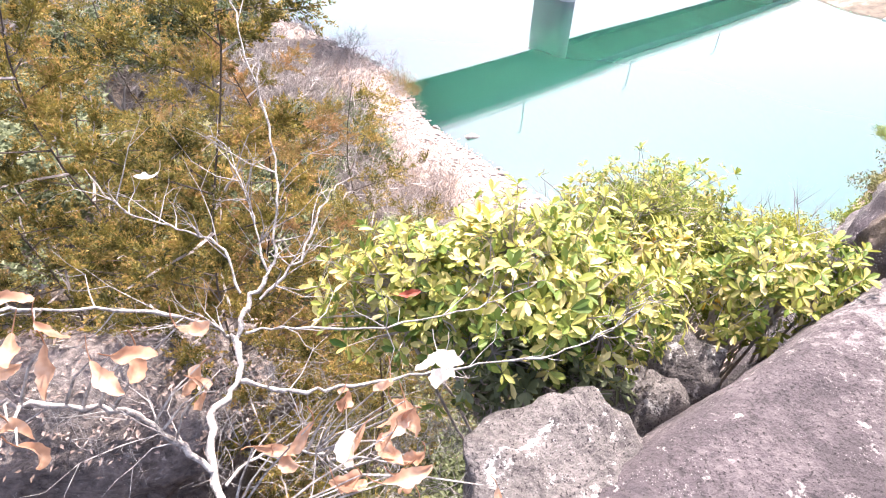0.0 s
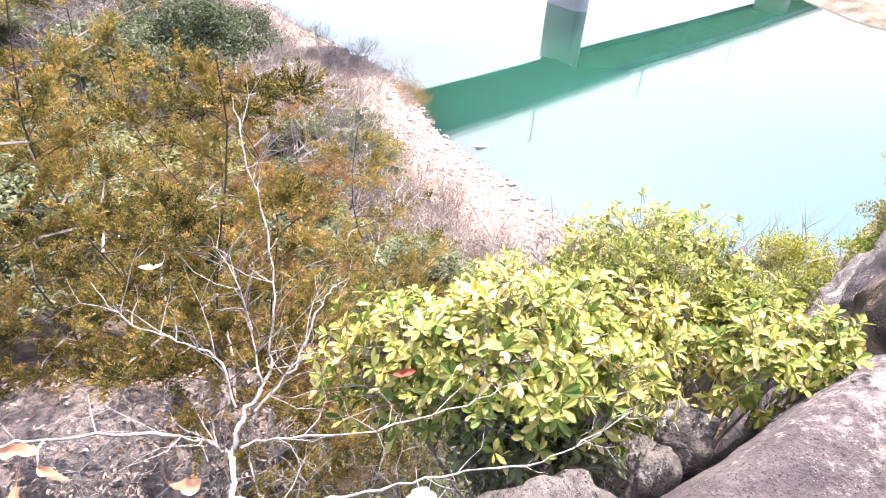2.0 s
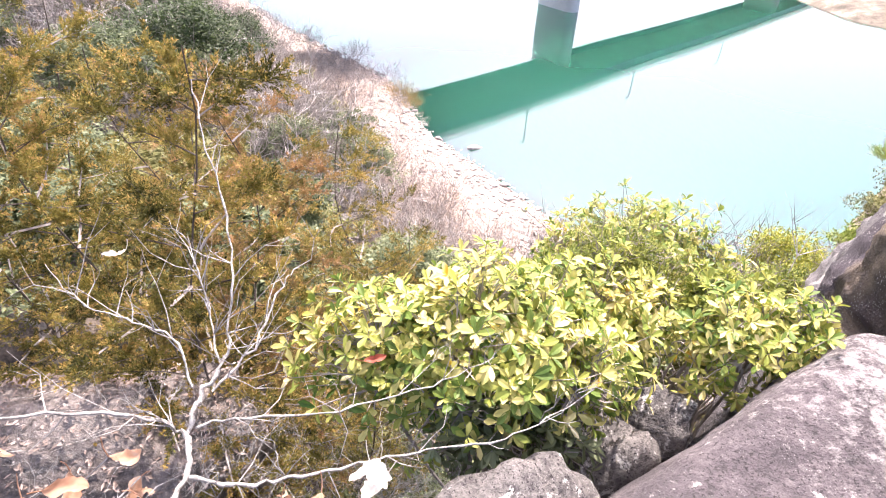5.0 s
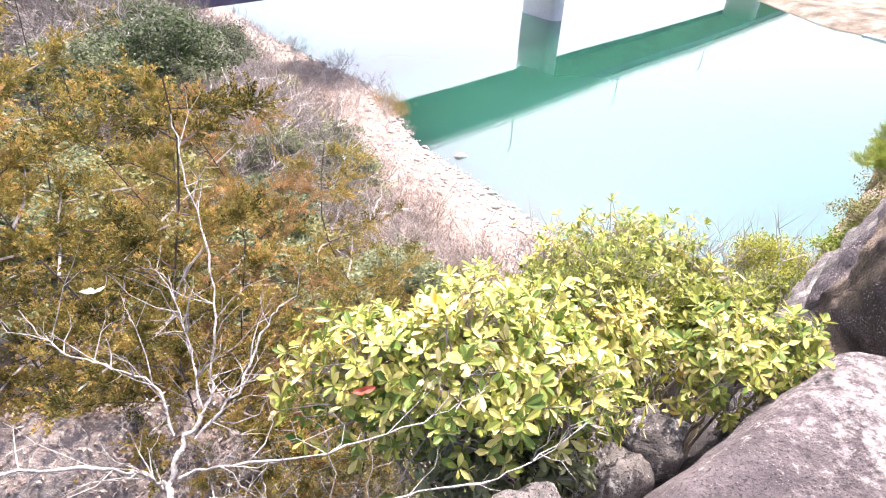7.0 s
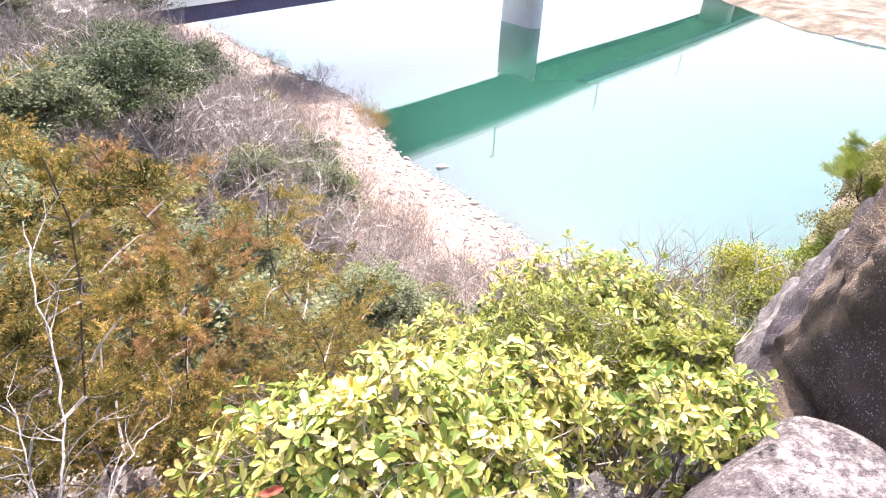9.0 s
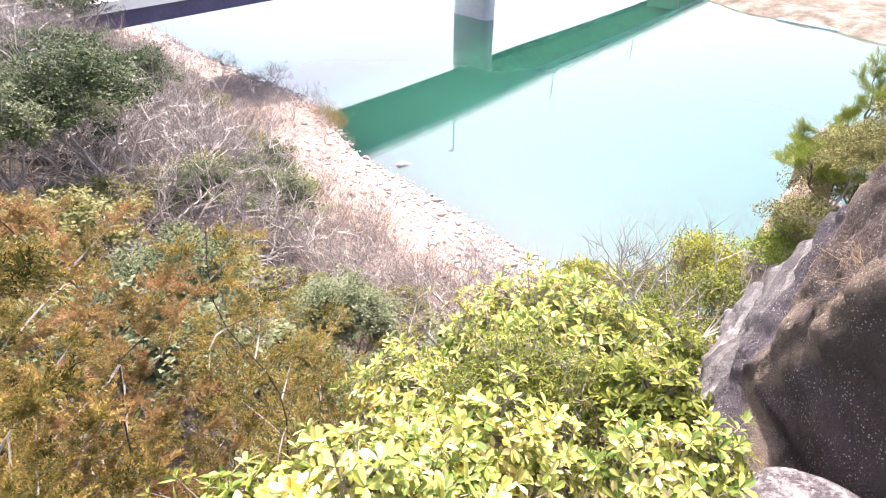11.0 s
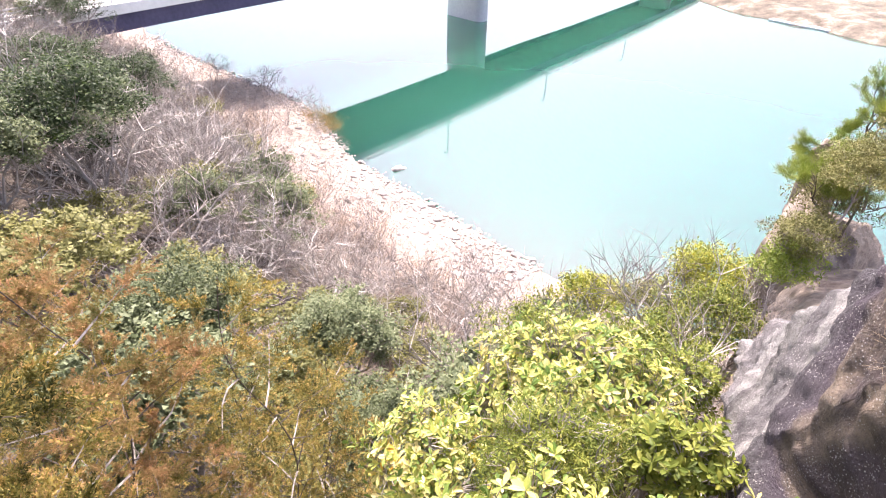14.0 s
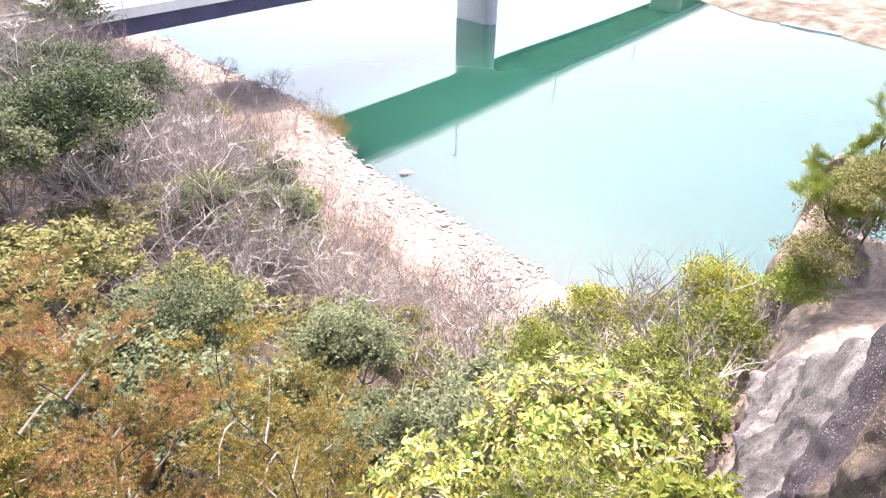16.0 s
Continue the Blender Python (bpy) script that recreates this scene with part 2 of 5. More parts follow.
LEAF_DARK = leaf_material("dark_evergreen_leaf", [(0.0, (0.010, 0.018, 0.008)), (0.6, (0.05, 0.078, 0.026)), (1.0, (0.13, 0.18, 0.055))], 0.55, 0.3, 0.3)
LEAF_OLIVE = leaf_material("olive_leaf", [(0.0, (0.06, 0.065, 0.02)), (0.6, (0.20, 0.195, 0.065)), (1.0, (0.36, 0.33, 0.13))], 0.55, 0.3, 0.4)
LEAF_GOLD = leaf_material("gold_green_leaf", [(0.0, (0.12, 0.16, 0.02)), (0.5, (0.28, 0.30, 0.04)), (1.0, (0.50, 0.45, 0.07))], 0.45, 0.38)
LEAF_PINE = leaf_material("pine_needle", [(0.0, (0.10, 0.16, 0.02)), (0.6, (0.24, 0.30, 0.05)), (1.0, (0.40, 0.40, 0.10))], 0.5, 0.3)
LEAF_DEAD = leaf_material("dead_leaf", [(0.0, (0.30, 0.14, 0.075)), (0.5, (0.58, 0.36, 0.24)), (1.0, (0.78, 0.66, 0.54))], 0.5, 0.45, 0.55, 0.6, 22.0)
LEAF_LITTER = leaf_material("litter_leaf", [(0.0, (0.13, 0.095, 0.075)), (0.6, (0.30, 0.23, 0.195)), (1.0, (0.55, 0.47, 0.41))], 0.8, 0.15)
LEAF_PALE = leaf_material("bleached_leaf", [(0.0, (0.72, 0.68, 0.60)), (1.0, (0.82, 0.79, 0.72))], 0.6, 0.35)
LEAF_RED = leaf_material("red_leaf", [(0.0, (0.30, 0.07, 0.04)), (1.0, (0.40, 0.11, 0.07))], 0.5, 0.3)
BRUSH = leaf_material("dry_brush", [(0.0, (0.20, 0.15, 0.11)), (0.6, (0.40, 0.315, 0.245)), (1.0, (0.56, 0.46, 0.37))], 0.8, 0.25, 0.3)
STRAW = leaf_material("straw", [(0.0, (0.34, 0.24, 0.15)), (1.0, (0.62, 0.50, 0.36))], 0.7, 0.3)

# ground: soil and litter above, pale sand along the shore, dry grass on the far bank
GROUND, gn, gl, gb = material("hillside_soil")
gc = gn.new("ShaderNodeNewGeometry").outputs["Position"]
g1, g2 = noise_node(gn, gl, gc, 3.0, 8, 0.7), noise_node(gn, gl, gc, 0.3, 8, 0.7)
gr = ramp(gn, [(0.3, (0.03, 0.023, 0.018)), (0.7, (0.14, 0.11, 0.085))])
gl.new(g1.outputs["Fac"], gr.inputs[0])
gs = ramp(gn, [(0.28, (0.15, 0.11, 0.09)), (0.72, (0.40, 0.325, 0.275))])
gl.new(g1.outputs["Fac"], gs.inputs[0])
gd = ramp(gn, [(0.36, (0.05, 0.045, 0.030)), (0.52, (0.15, 0.12, 0.09)), (0.66, (0.34, 0.29, 0.24))])
gl.new(g2.outputs["Fac"], gd.inputs[0])
sep = gn.new("ShaderNodeSeparateXYZ")
gl.new(gc, sep.inputs[0])
hgt = gn.new("ShaderNodeMapRange")
hgt.inputs[1].default_value, hgt.inputs[2].default_value = -12.2, -10.6
wob = gn.new("ShaderNodeMath")
wob.operation = "MULTIPLY_ADD"
gl.new(g2.outputs["Fac"], wob.inputs[0])
wob.inputs[1].default_value = 1.6
gl.new(sep.outputs[2], wob.inputs[2])
gl.new(wob.outputs[0], hgt.inputs[0])
gcol = mix(gn, gl, hgt.outputs[0], gs.outputs[0], gr.outputs[0])
farx = gn.new("ShaderNodeMapRange")
farx.inputs[1].default_value, farx.inputs[2].default_value = 44.0, 48.0
gl.new(sep.outputs[0], farx.inputs[0])
gcol = mix(gn, gl, farx.outputs[0], gcol, gd.outputs[0])
gl.new(gcol, gb.inputs["Base Color"])
gb.inputs["Roughness"].default_value = 0.95
bump(gn, gl, gb, g1.outputs["Fac"], 0.9, 0.12)

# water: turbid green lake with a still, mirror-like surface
WATER, nn, nl, nb = material("lake_water")
nc = nn.new("ShaderNodeTexCoord").outputs["Object"]
n1 = noise_node(nn, nl, nc, 0.03, 3)
nr = ramp(nn, [(0.3, (0.012, 0.072, 0.048)), (0.7, (0.018, 0.088, 0.060))])
nl.new(n1.outputs["Fac"], nr.inputs[0])
nl.new(nr.outputs[0], nb.inputs["Base Color"])
nb.inputs["Roughness"].default_value = 0.02
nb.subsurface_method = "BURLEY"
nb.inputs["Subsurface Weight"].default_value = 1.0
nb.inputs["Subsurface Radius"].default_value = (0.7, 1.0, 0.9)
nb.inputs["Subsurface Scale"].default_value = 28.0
nb.inputs["IOR"].default_value = 2.15
n2 = noise_node(nn, nl, nc, 1.3, 3)
bump(nn, nl, nb, n2.outputs["Fac"], 0.02, 0.02)


# ---- mesh helpers ----
class Geo:
    """Vertices and faces gathered for one mesh."""

    def __init__(self):
        self.v, self.f, self.n = [], [], 0

    def add(self, verts, faces):
        verts = np.asarray(verts, float)
        self.v.append(verts)
        self.f.append(np.asarray(faces, int) + self.n)
        self.n += len(verts)

    def tube(self, pts, radii, sides=5, cap=True):
        pts = np.asarray(pts, float)
        k = len(pts)
        d = np.gradient(pts, axis=0)
        d /= np.linalg.norm(d, axis=1)[:, None] + 1e-9
        ref = np.array((0.31, 0.22, 0.92)) if abs(d[0, 2]) < 0.8 else np.array((0.95, 0.25, 0.1))
        a = np.cross(d, ref)
        a /= np.linalg.norm(a, axis=1)[:, None] + 1e-9
        b = np.cross(d, a)
        ang = np.arange(sides) * 2 * np.pi / sides
        r = np.asarray(radii, float)[:, None, None]
        ring = pts[:, None, :] + r * (a[:, None, :] * np.cos(ang)[None, :, None] + b[:, None, :] * np.sin(ang)[None, :, None])
        i, j = np.meshgrid(np.arange(k - 1), np.arange(sides), indexing="ij")
        j2 = (j + 1) % sides
        q = np.stack([i * sides + j, i * sides + j2, (i + 1) * sides + j2, (i + 1) * sides + j], -1).reshape(-1, 4)
        self.add(ring.reshape(-1, 3), q)

    def leaves(self, base, way, up, length, width, fold=0.15, bend=0.0):
        """Pointed leaves: a folded blade of two quads each."""
        n = len(base)
        way = way / (np.linalg.norm(way, axis=1)[:, None] + 1e-9)
        side = np.cross(way, up)
        side /= np.linalg.norm(side, axis=1)[:, None] + 1e-9
        nor = np.cross(side, way)
        L, Wd = np.broadcast_to(length, n)[:, None], np.broadcast_to(width, n)[:, None]
        tip = base + way * L - nor * L * bend
        mid = base + way * L * 0.55 - nor * Wd * fold
        a, b = mid + side * Wd * 0.5 + nor * Wd * fold * 2, mid - side * Wd * 0.5 + nor * Wd * fold * 2
        v = np.stack([base, a, tip, b, mid], 1).reshape(-1, 3)
        k = np.arange(n)[:, None] * 5
        f = np.concatenate([k + np.array([[0, 1, 2, 4]]), k + np.array([[0, 4, 2, 3]])], 1).reshape(-1, 4)
        self.add(v, f)

    def broad_leaves(self, base, way, up, length, width, fold=0.12, bend=0.0):
        """Rounded leaves, broadest past the middle: a strip of three rows on each side of the rib."""
        n = len(base)
        way = way / (np.linalg.norm(way, axis=1)[:, None] + 1e-9)
        side = np.cross(way, up)
        side /= np.linalg.norm(side, axis=1)[:, None] + 1e-9
        nor = np.cross(side, way)
        L, Wd = np.broadcast_to(length, n)[:, None], np.broadcast_to(width, n)[:, None]
        rows = []
        for t, w in ((0.0, 0.10), (0.38, 0.78), (0.74, 1.0), (1.0, 0.22)):
            c = base + way * L * t - nor * L * bend * t * t
            e = nor * Wd * fold * w
            rows += [c + side * Wd * 0.5 * w + e, c, c - side * Wd * 0.5 * w + e]
        v = np.stack(rows, 1).reshape(-1, 3)
        k = np.arange(n)[:, None] * 12
        quads = [(r * 3 + s, r * 3 + s + 1, r * 3 + s + 4, r * 3 + s + 3) for r in range(3) for s in range(2)]
        self.add(v, np.concatenate([k + np.array([q]) for q in quads], 1).reshape(-1, 4))

    def blades(self, base, way, side, length, width):
        """Thin needles and grass blades: one triangle each."""
        n = len(base)
        L, Wd = np.broadcast_to(length, n)[:, None], np.broadcast_to(width, n)[:, None]
        v = np.stack([base - side * Wd * 0.5, base + side * Wd * 0.5, base + way * L], 1).reshape(-1, 3)
        self.add(v, (np.arange(n)[:, None] * 3 + np.array([[0, 1, 2]])))

    def mesh(self, name, mat, smooth=False):
        me = bpy.data.meshes.new(name)
        faces = []
        for f in self.f:
            faces += f.tolist()
        me.from_pydata(np.concatenate(self.v).tolist(), [], faces)
        me.materials.append(mat)
        if smooth:
            me.polygons.foreach_set("use_smooth", [True] * len(me.polygons))
        me.update()
        return me


def part(name, geo, mat, parent=None, label="", smooth=False):
    ob = new(name, geo.mesh(name, mat, smooth))
    ob.parent = parent
    if label:
        tagged(ob, label)
    return ob


def unit(rng, n):
    v = rng.normal(size=(n, 3))
    return v / np.linalg.norm(v, axis=1)[:, None]


def grow(rng, geo, tips, p, d, length, radius, depth, spread=0.7, kids=3, up=0.25, wiggle=0.18, shrink=0.66, sides=5, thin=0.52):
    """A limb that bends and forks; gathers tubes into geo and twig ends into tips."""
    steps = 4 if depth > 1 else 2
    pts, rad = [p], [radius]
    for i in range(steps):
        d = d + rng.normal(size=3) * wiggle + np.array((0, 0, up * 0.25))
        d = d / np.linalg.norm(d)
        p = p + d * length / steps
        pts.append(p)
        rad.append(radius * (1 - 0.5 * (i + 1) / steps))
    if depth == 0:
        rad[-1] = radius * 0.3
    geo.tube(pts, rad, max(3, sides))
    if depth == 0:
        tips.append((p, d))
        return
    for k in range(kids):
        q = pts[-1] if k == 0 else pts[rng.integers(2, steps + 1)]
        side = np.cross(d, unit(rng, 1)[0])
        side /= np.linalg.norm(side) + 1e-9
        nd = d * rng.uniform(0.6, 1.0) + side * spread * rng.uniform(0.5, 1.3)
        nd[2] += up * 0.5
        nd /= np.linalg.norm(nd)
        grow(rng, geo, tips, np.array(q), nd, length * shrink * rng.uniform(0.75, 1.2), radius * thin, depth - 1, spread, kids, up, wiggle, shrink, sides - 1, thin)


def sstep(a, b, x):
    t = np.clip((x - a) / (b - a), 0, 1)
    return t * t * (3 - 2 * t)


# ---- ground and water ----
WATER_Z = -13.8
SHORE = np.array([(-150, 300), (-60, 130), (-25.4, 73.5), (-20.1, 64.9), (-12.9, 56.4), (-5.9, 48.1), (-1.2, 36.4), (2.3, 31.5), (5.6, 26.5), (8.1, 22.7), (11, 19), (18, 15), (30, 7), (55, -25), (150, -140)], float)
BANK = np.array([(40, 400), (49, 150), (52.5, 94), (53, 85), (54.7, 79), (57.2, 74), (60, 65), (75, 20), (160, -60)], float)


def line_distance(x, y, line):
    """Signed distance to a line of points, positive to the right hand of its course."""
    best, sign = np.full(x.shape, 1e9), np.ones(x.shape)
    for (ax, ay), (bx, by) in zip(line[:-1], line[1:]):
        dx, dy = bx - ax, by - ay
        t = np.clip(((x - ax) * dx + (y - ay) * dy) / (dx * dx + dy * dy), 0, 1)
        ex, ey = x - (ax + t * dx), y - (ay + t * dy)
        dist = np.hypot(ex, ey)
        cr = dx * ey - dy * ex
        closer = dist < best
        sign = np.where(closer, np.where(cr < 0, 1.0, -1.0), sign)
        best = np.where(closer, dist, best)
    return best * sign


PROFILE_D = (-400, -30, -6, 0, 4, 8, 14, 22, 30, 60, 150, 600)
PROFILE_Z = (-14, -9, -1.8, 0, 0.5, 1.5, 5.0, 10.0, 12.6, 17, 24, 40)


def ripple(x, y, s):
    return np.sin(x * 1.3 * s + 1.7 * np.sin(y * 0.9 * s)) * np.cos(y * 1.1 * s + 1.3 * np.sin(x * 0.7 * s))


def ground_z(x, y):
    x, y = np.asarray(x, float), np.asarray(y, float)
    d = line_distance(x, y, SHORE)
    z = np.interp(d, PROFILE_D, PROFILE_Z)
    z = z + 0.35 * ripple(x, y, 0.35) * sstep(6, 14, d) + 0.10 * ripple(x, y, 1.3) * sstep(1, 5, d)
    z = z + 2.3 * np.exp(-((x - 1.3) ** 2 + (y + 0.9) ** 2) / (2 * 1.5 ** 2))
    z = z + 3.2 * np.exp(-((x - 8.0) ** 2 + (y - 6.5) ** 2) / (2 * 3.0 ** 2))
    far = line_distance(x, y, BANK)
    far = -far
    zf = np.interp(far, (-400, -20, 0, 1.5, 12, 60, 300, 1500), (-20, -4, 0, 0.9, 1.6, 3.5, 8, 25))
    return WATER_Z + np.maximum(z, zf)


def spaced(lo, hi, near, n, grow_by):
    """Lines that lie close together about near and widen outwards."""
    t = np.linspace(-1, 1, n)
    s = np.sinh(t * grow_by) / np.sinh(grow_by)
    return near + np.where(s < 0, s * (near - lo), s * (hi - near))


gx, gy = spaced(-2500, 2500, 0, 250, 6.6), spaced(-2500, 2500, 8, 250, 6.6)
XX, YY = np.meshgrid(gx, gy, indexing="ij")
ZZ = ground_z(XX, YY)
ii, jj = np.meshgrid(np.arange(249), np.arange(249), indexing="ij")
gg = Geo()
gg.add(np.stack([XX, YY, ZZ], -1).reshape(-1, 3), np.stack([ii * 250 + jj, (ii + 1) * 250 + jj, (ii + 1) * 250 + jj + 1, ii * 250 + jj + 1], -1).reshape(-1, 4))
tagged(part("ground", gg, GROUND, smooth=True), "steep wooded hillside falling to a pale sandy lake shore", "ground", kind="structure")
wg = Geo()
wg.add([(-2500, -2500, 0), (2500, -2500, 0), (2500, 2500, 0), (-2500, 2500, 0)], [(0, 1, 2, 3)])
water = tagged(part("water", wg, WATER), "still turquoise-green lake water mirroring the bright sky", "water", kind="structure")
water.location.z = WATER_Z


# ---- rocks ----
def shaped_noise(p, scale, octaves=4):
    return noise.fractal(Vector(p) * scale, 0.9, 2.1, octaves)


def boulder(name, at, size, mat, seed, label, category="rock", turn=0.0, rough=0.22, detail=4, square=0.75, parent=None):
    """A weathered block: a rounded box broken up by noise and a few split planes."""
    bm = bmesh.new()
    bmesh.ops.create_icosphere(bm, subdivisions=detail, radius=1)
    rng = np.random.default_rng(seed)
    cuts = [(Vector(unit(rng, 1)[0]), rng.uniform(0.62, 0.9)) for _ in range(7)]
    off = Vector((seed * 3.7, seed * 1.3, seed * 2.1))
    for v in bm.verts:
        c = v.co
        v.co = Vector([math.copysign(abs(k) ** square, k) for k in c])
        for n, lim in cuts:
            over = v.co.dot(n) - lim
            if over > 0:
                v.co -= n * over * 0.85
        v.co *= 1 + rough * shaped_noise(v.co + off, 0.9) + rough * 0.3 * shaped_noise(v.co + off, 3.5) + rough * 0.12 * shaped_noise(v.co + off, 11)
        v.co = Vector((v.co.x * size[0], v.co.y * size[1], v.co.z * size[2]))
    for f in bm.faces:
        f.smooth = True
    me = bpy.data.meshes.new(name)
    bm.to_mesh(me)
    bm.free()
    me.materials.append(mat)
    ob = new(name, me)
    ob.matrix_basis = pose(*at, 0, 0, turn)
    ob.parent = parent
    if category:
        tagged(ob, label, category)
    return ob


def sweep_rock(name, start, along, right, length, profile, mat, seed, label, n_u=90, n_v=70, rough=0.12, drop=0.0, category="rock", ends=0.25, layers=0.0):
    """A long outcrop: a closed section of (out, height) swept along a line and broken up by noise."""
    prof = np.array(profile, float)
    seg = np.r_[0, np.cumsum(np.linalg.norm(np.diff(prof, axis=0), axis=1))]
    s = np.linspace(0, seg[-1], n_v)
    out, hgt = np.interp(s, seg, prof[:, 0]), np.interp(s, seg, prof[:, 1])
    a, r = np.array(along, float), np.array(right, float)
    verts, off = [], Vector((seed * 5.1, seed * 2.3, seed))
    mid = np.array((out.mean(), hgt.mean()))
    for i in range(n_u):
        u = i / (n_u - 1)
        close = min(1.0, min(u, 1 - u) / ends)
        k = 0.35 + 0.65 * math.sqrt(max(0.0, 1 - (1 - close) ** 2))
        for j in range(n_v):
            o, h = mid + (np.array((out[j], hgt[j])) - mid) * k
            p = np.array(start) + a * (u * length) + r * o
            p[2] += h + drop * u
            q = Vector(p)
            e = rough * (shaped_noise(q + off, 0.8) + 0.45 * shaped_noise(q + off, 2.6) + 0.12 * shaped_noise(q + off, 9))
            ridge = rough * 0.5 * (abs(noise.noise((q + off) * 1.7)) - 0.25)
            if layers:
                s = (float(np.dot(p, r)) * 0.9 + q.z * 1.05 + 0.22 * u * length) * layers + 0.9 * noise.noise((q + off) * 0.55)
                s -= math.floor(s)
                ridge += rough * 0.9 * ((s if s < 0.86 else 0.86 * (1 - s) / 0.14) - 0.43)
                cell = noise.voronoi((q + off) * 0.8)[0]
                ridge += rough * 1.2 * (min(cell[1] - cell[0], 0.5) - 0.25)
            verts.append(p + (r * 0.75 + np.array((0, 0, 0.65))) * (e + ridge))
    g = Geo()
    i, j = np.meshgrid(np.arange(n_u - 1), np.arange(n_v), indexing="ij")
    j2 = (j + 1) % n_v
    g.add(verts, np.stack([i * n_v + j, (i + 1) * n_v + j, (i + 1) * n_v + j2, i * n_v + j2], -1).reshape(-1, 4))
    g.f.append(np.array([list(range(n_v))]))
    g.f.append(np.array([list(range((n_u - 1) * n_v, n_u * n_v))[::-1]]))
    return tagged(part(name, g, mat, smooth=True), label, category)


# the slab underfoot; its edge runs ahead and to the right, and it rises that way
sweep_rock("rock_slab", (-1.36, -0.05, -0.52), (0.84, 0.54, 0.0), (0.54, -0.84, 0.0), 4.45,
           [(-0.30, -2.2), (-0.22, -0.9), (-0.10, -0.25), (0.0, -0.05), (0.10, 0.0), (0.6, 0.0), (1.4, 0.0), (2.6, 0.02), (3.2, -0.5), (3.4, -2.2)], ROCK, 3,
           "broad smooth purple-grey granite slab with pale lichen patches", n_u=160, n_v=120, rough=0.06, drop=0.643, ends=0.06)
boulder("boulder", (0.80, 1.36, -0.64), (0.40, 0.46, 0.48), ROCK_LICHEN, 5, "grey boulder blotched with white lichen beside the slab", turn=35, rough=0.24, detail=5, square=0.62)
boulder("boulder", (1.16, 1.98, -0.80), (0.30, 0.20, 0.40), ROCK_LICHEN, 7, "dark rock wedged between the boulder and the slab", turn=30, rough=0.28)
boulder("boulder", (1.47, 2.17, -0.62), (0.19, 0.14, 0.27), ROCK_LICHEN, 9, "small jagged grey rock with white lichen under the shrub", turn=-15, rough=0.3, square=0.6)
boulder("rock_ledge", (-1.25, 2.15, -1.35), (0.95, 0.62, 0.80), LITTER, 12, "broad brown rock ledge strewn with dry leaf litter", turn=20, rough=0.32, detail=5)

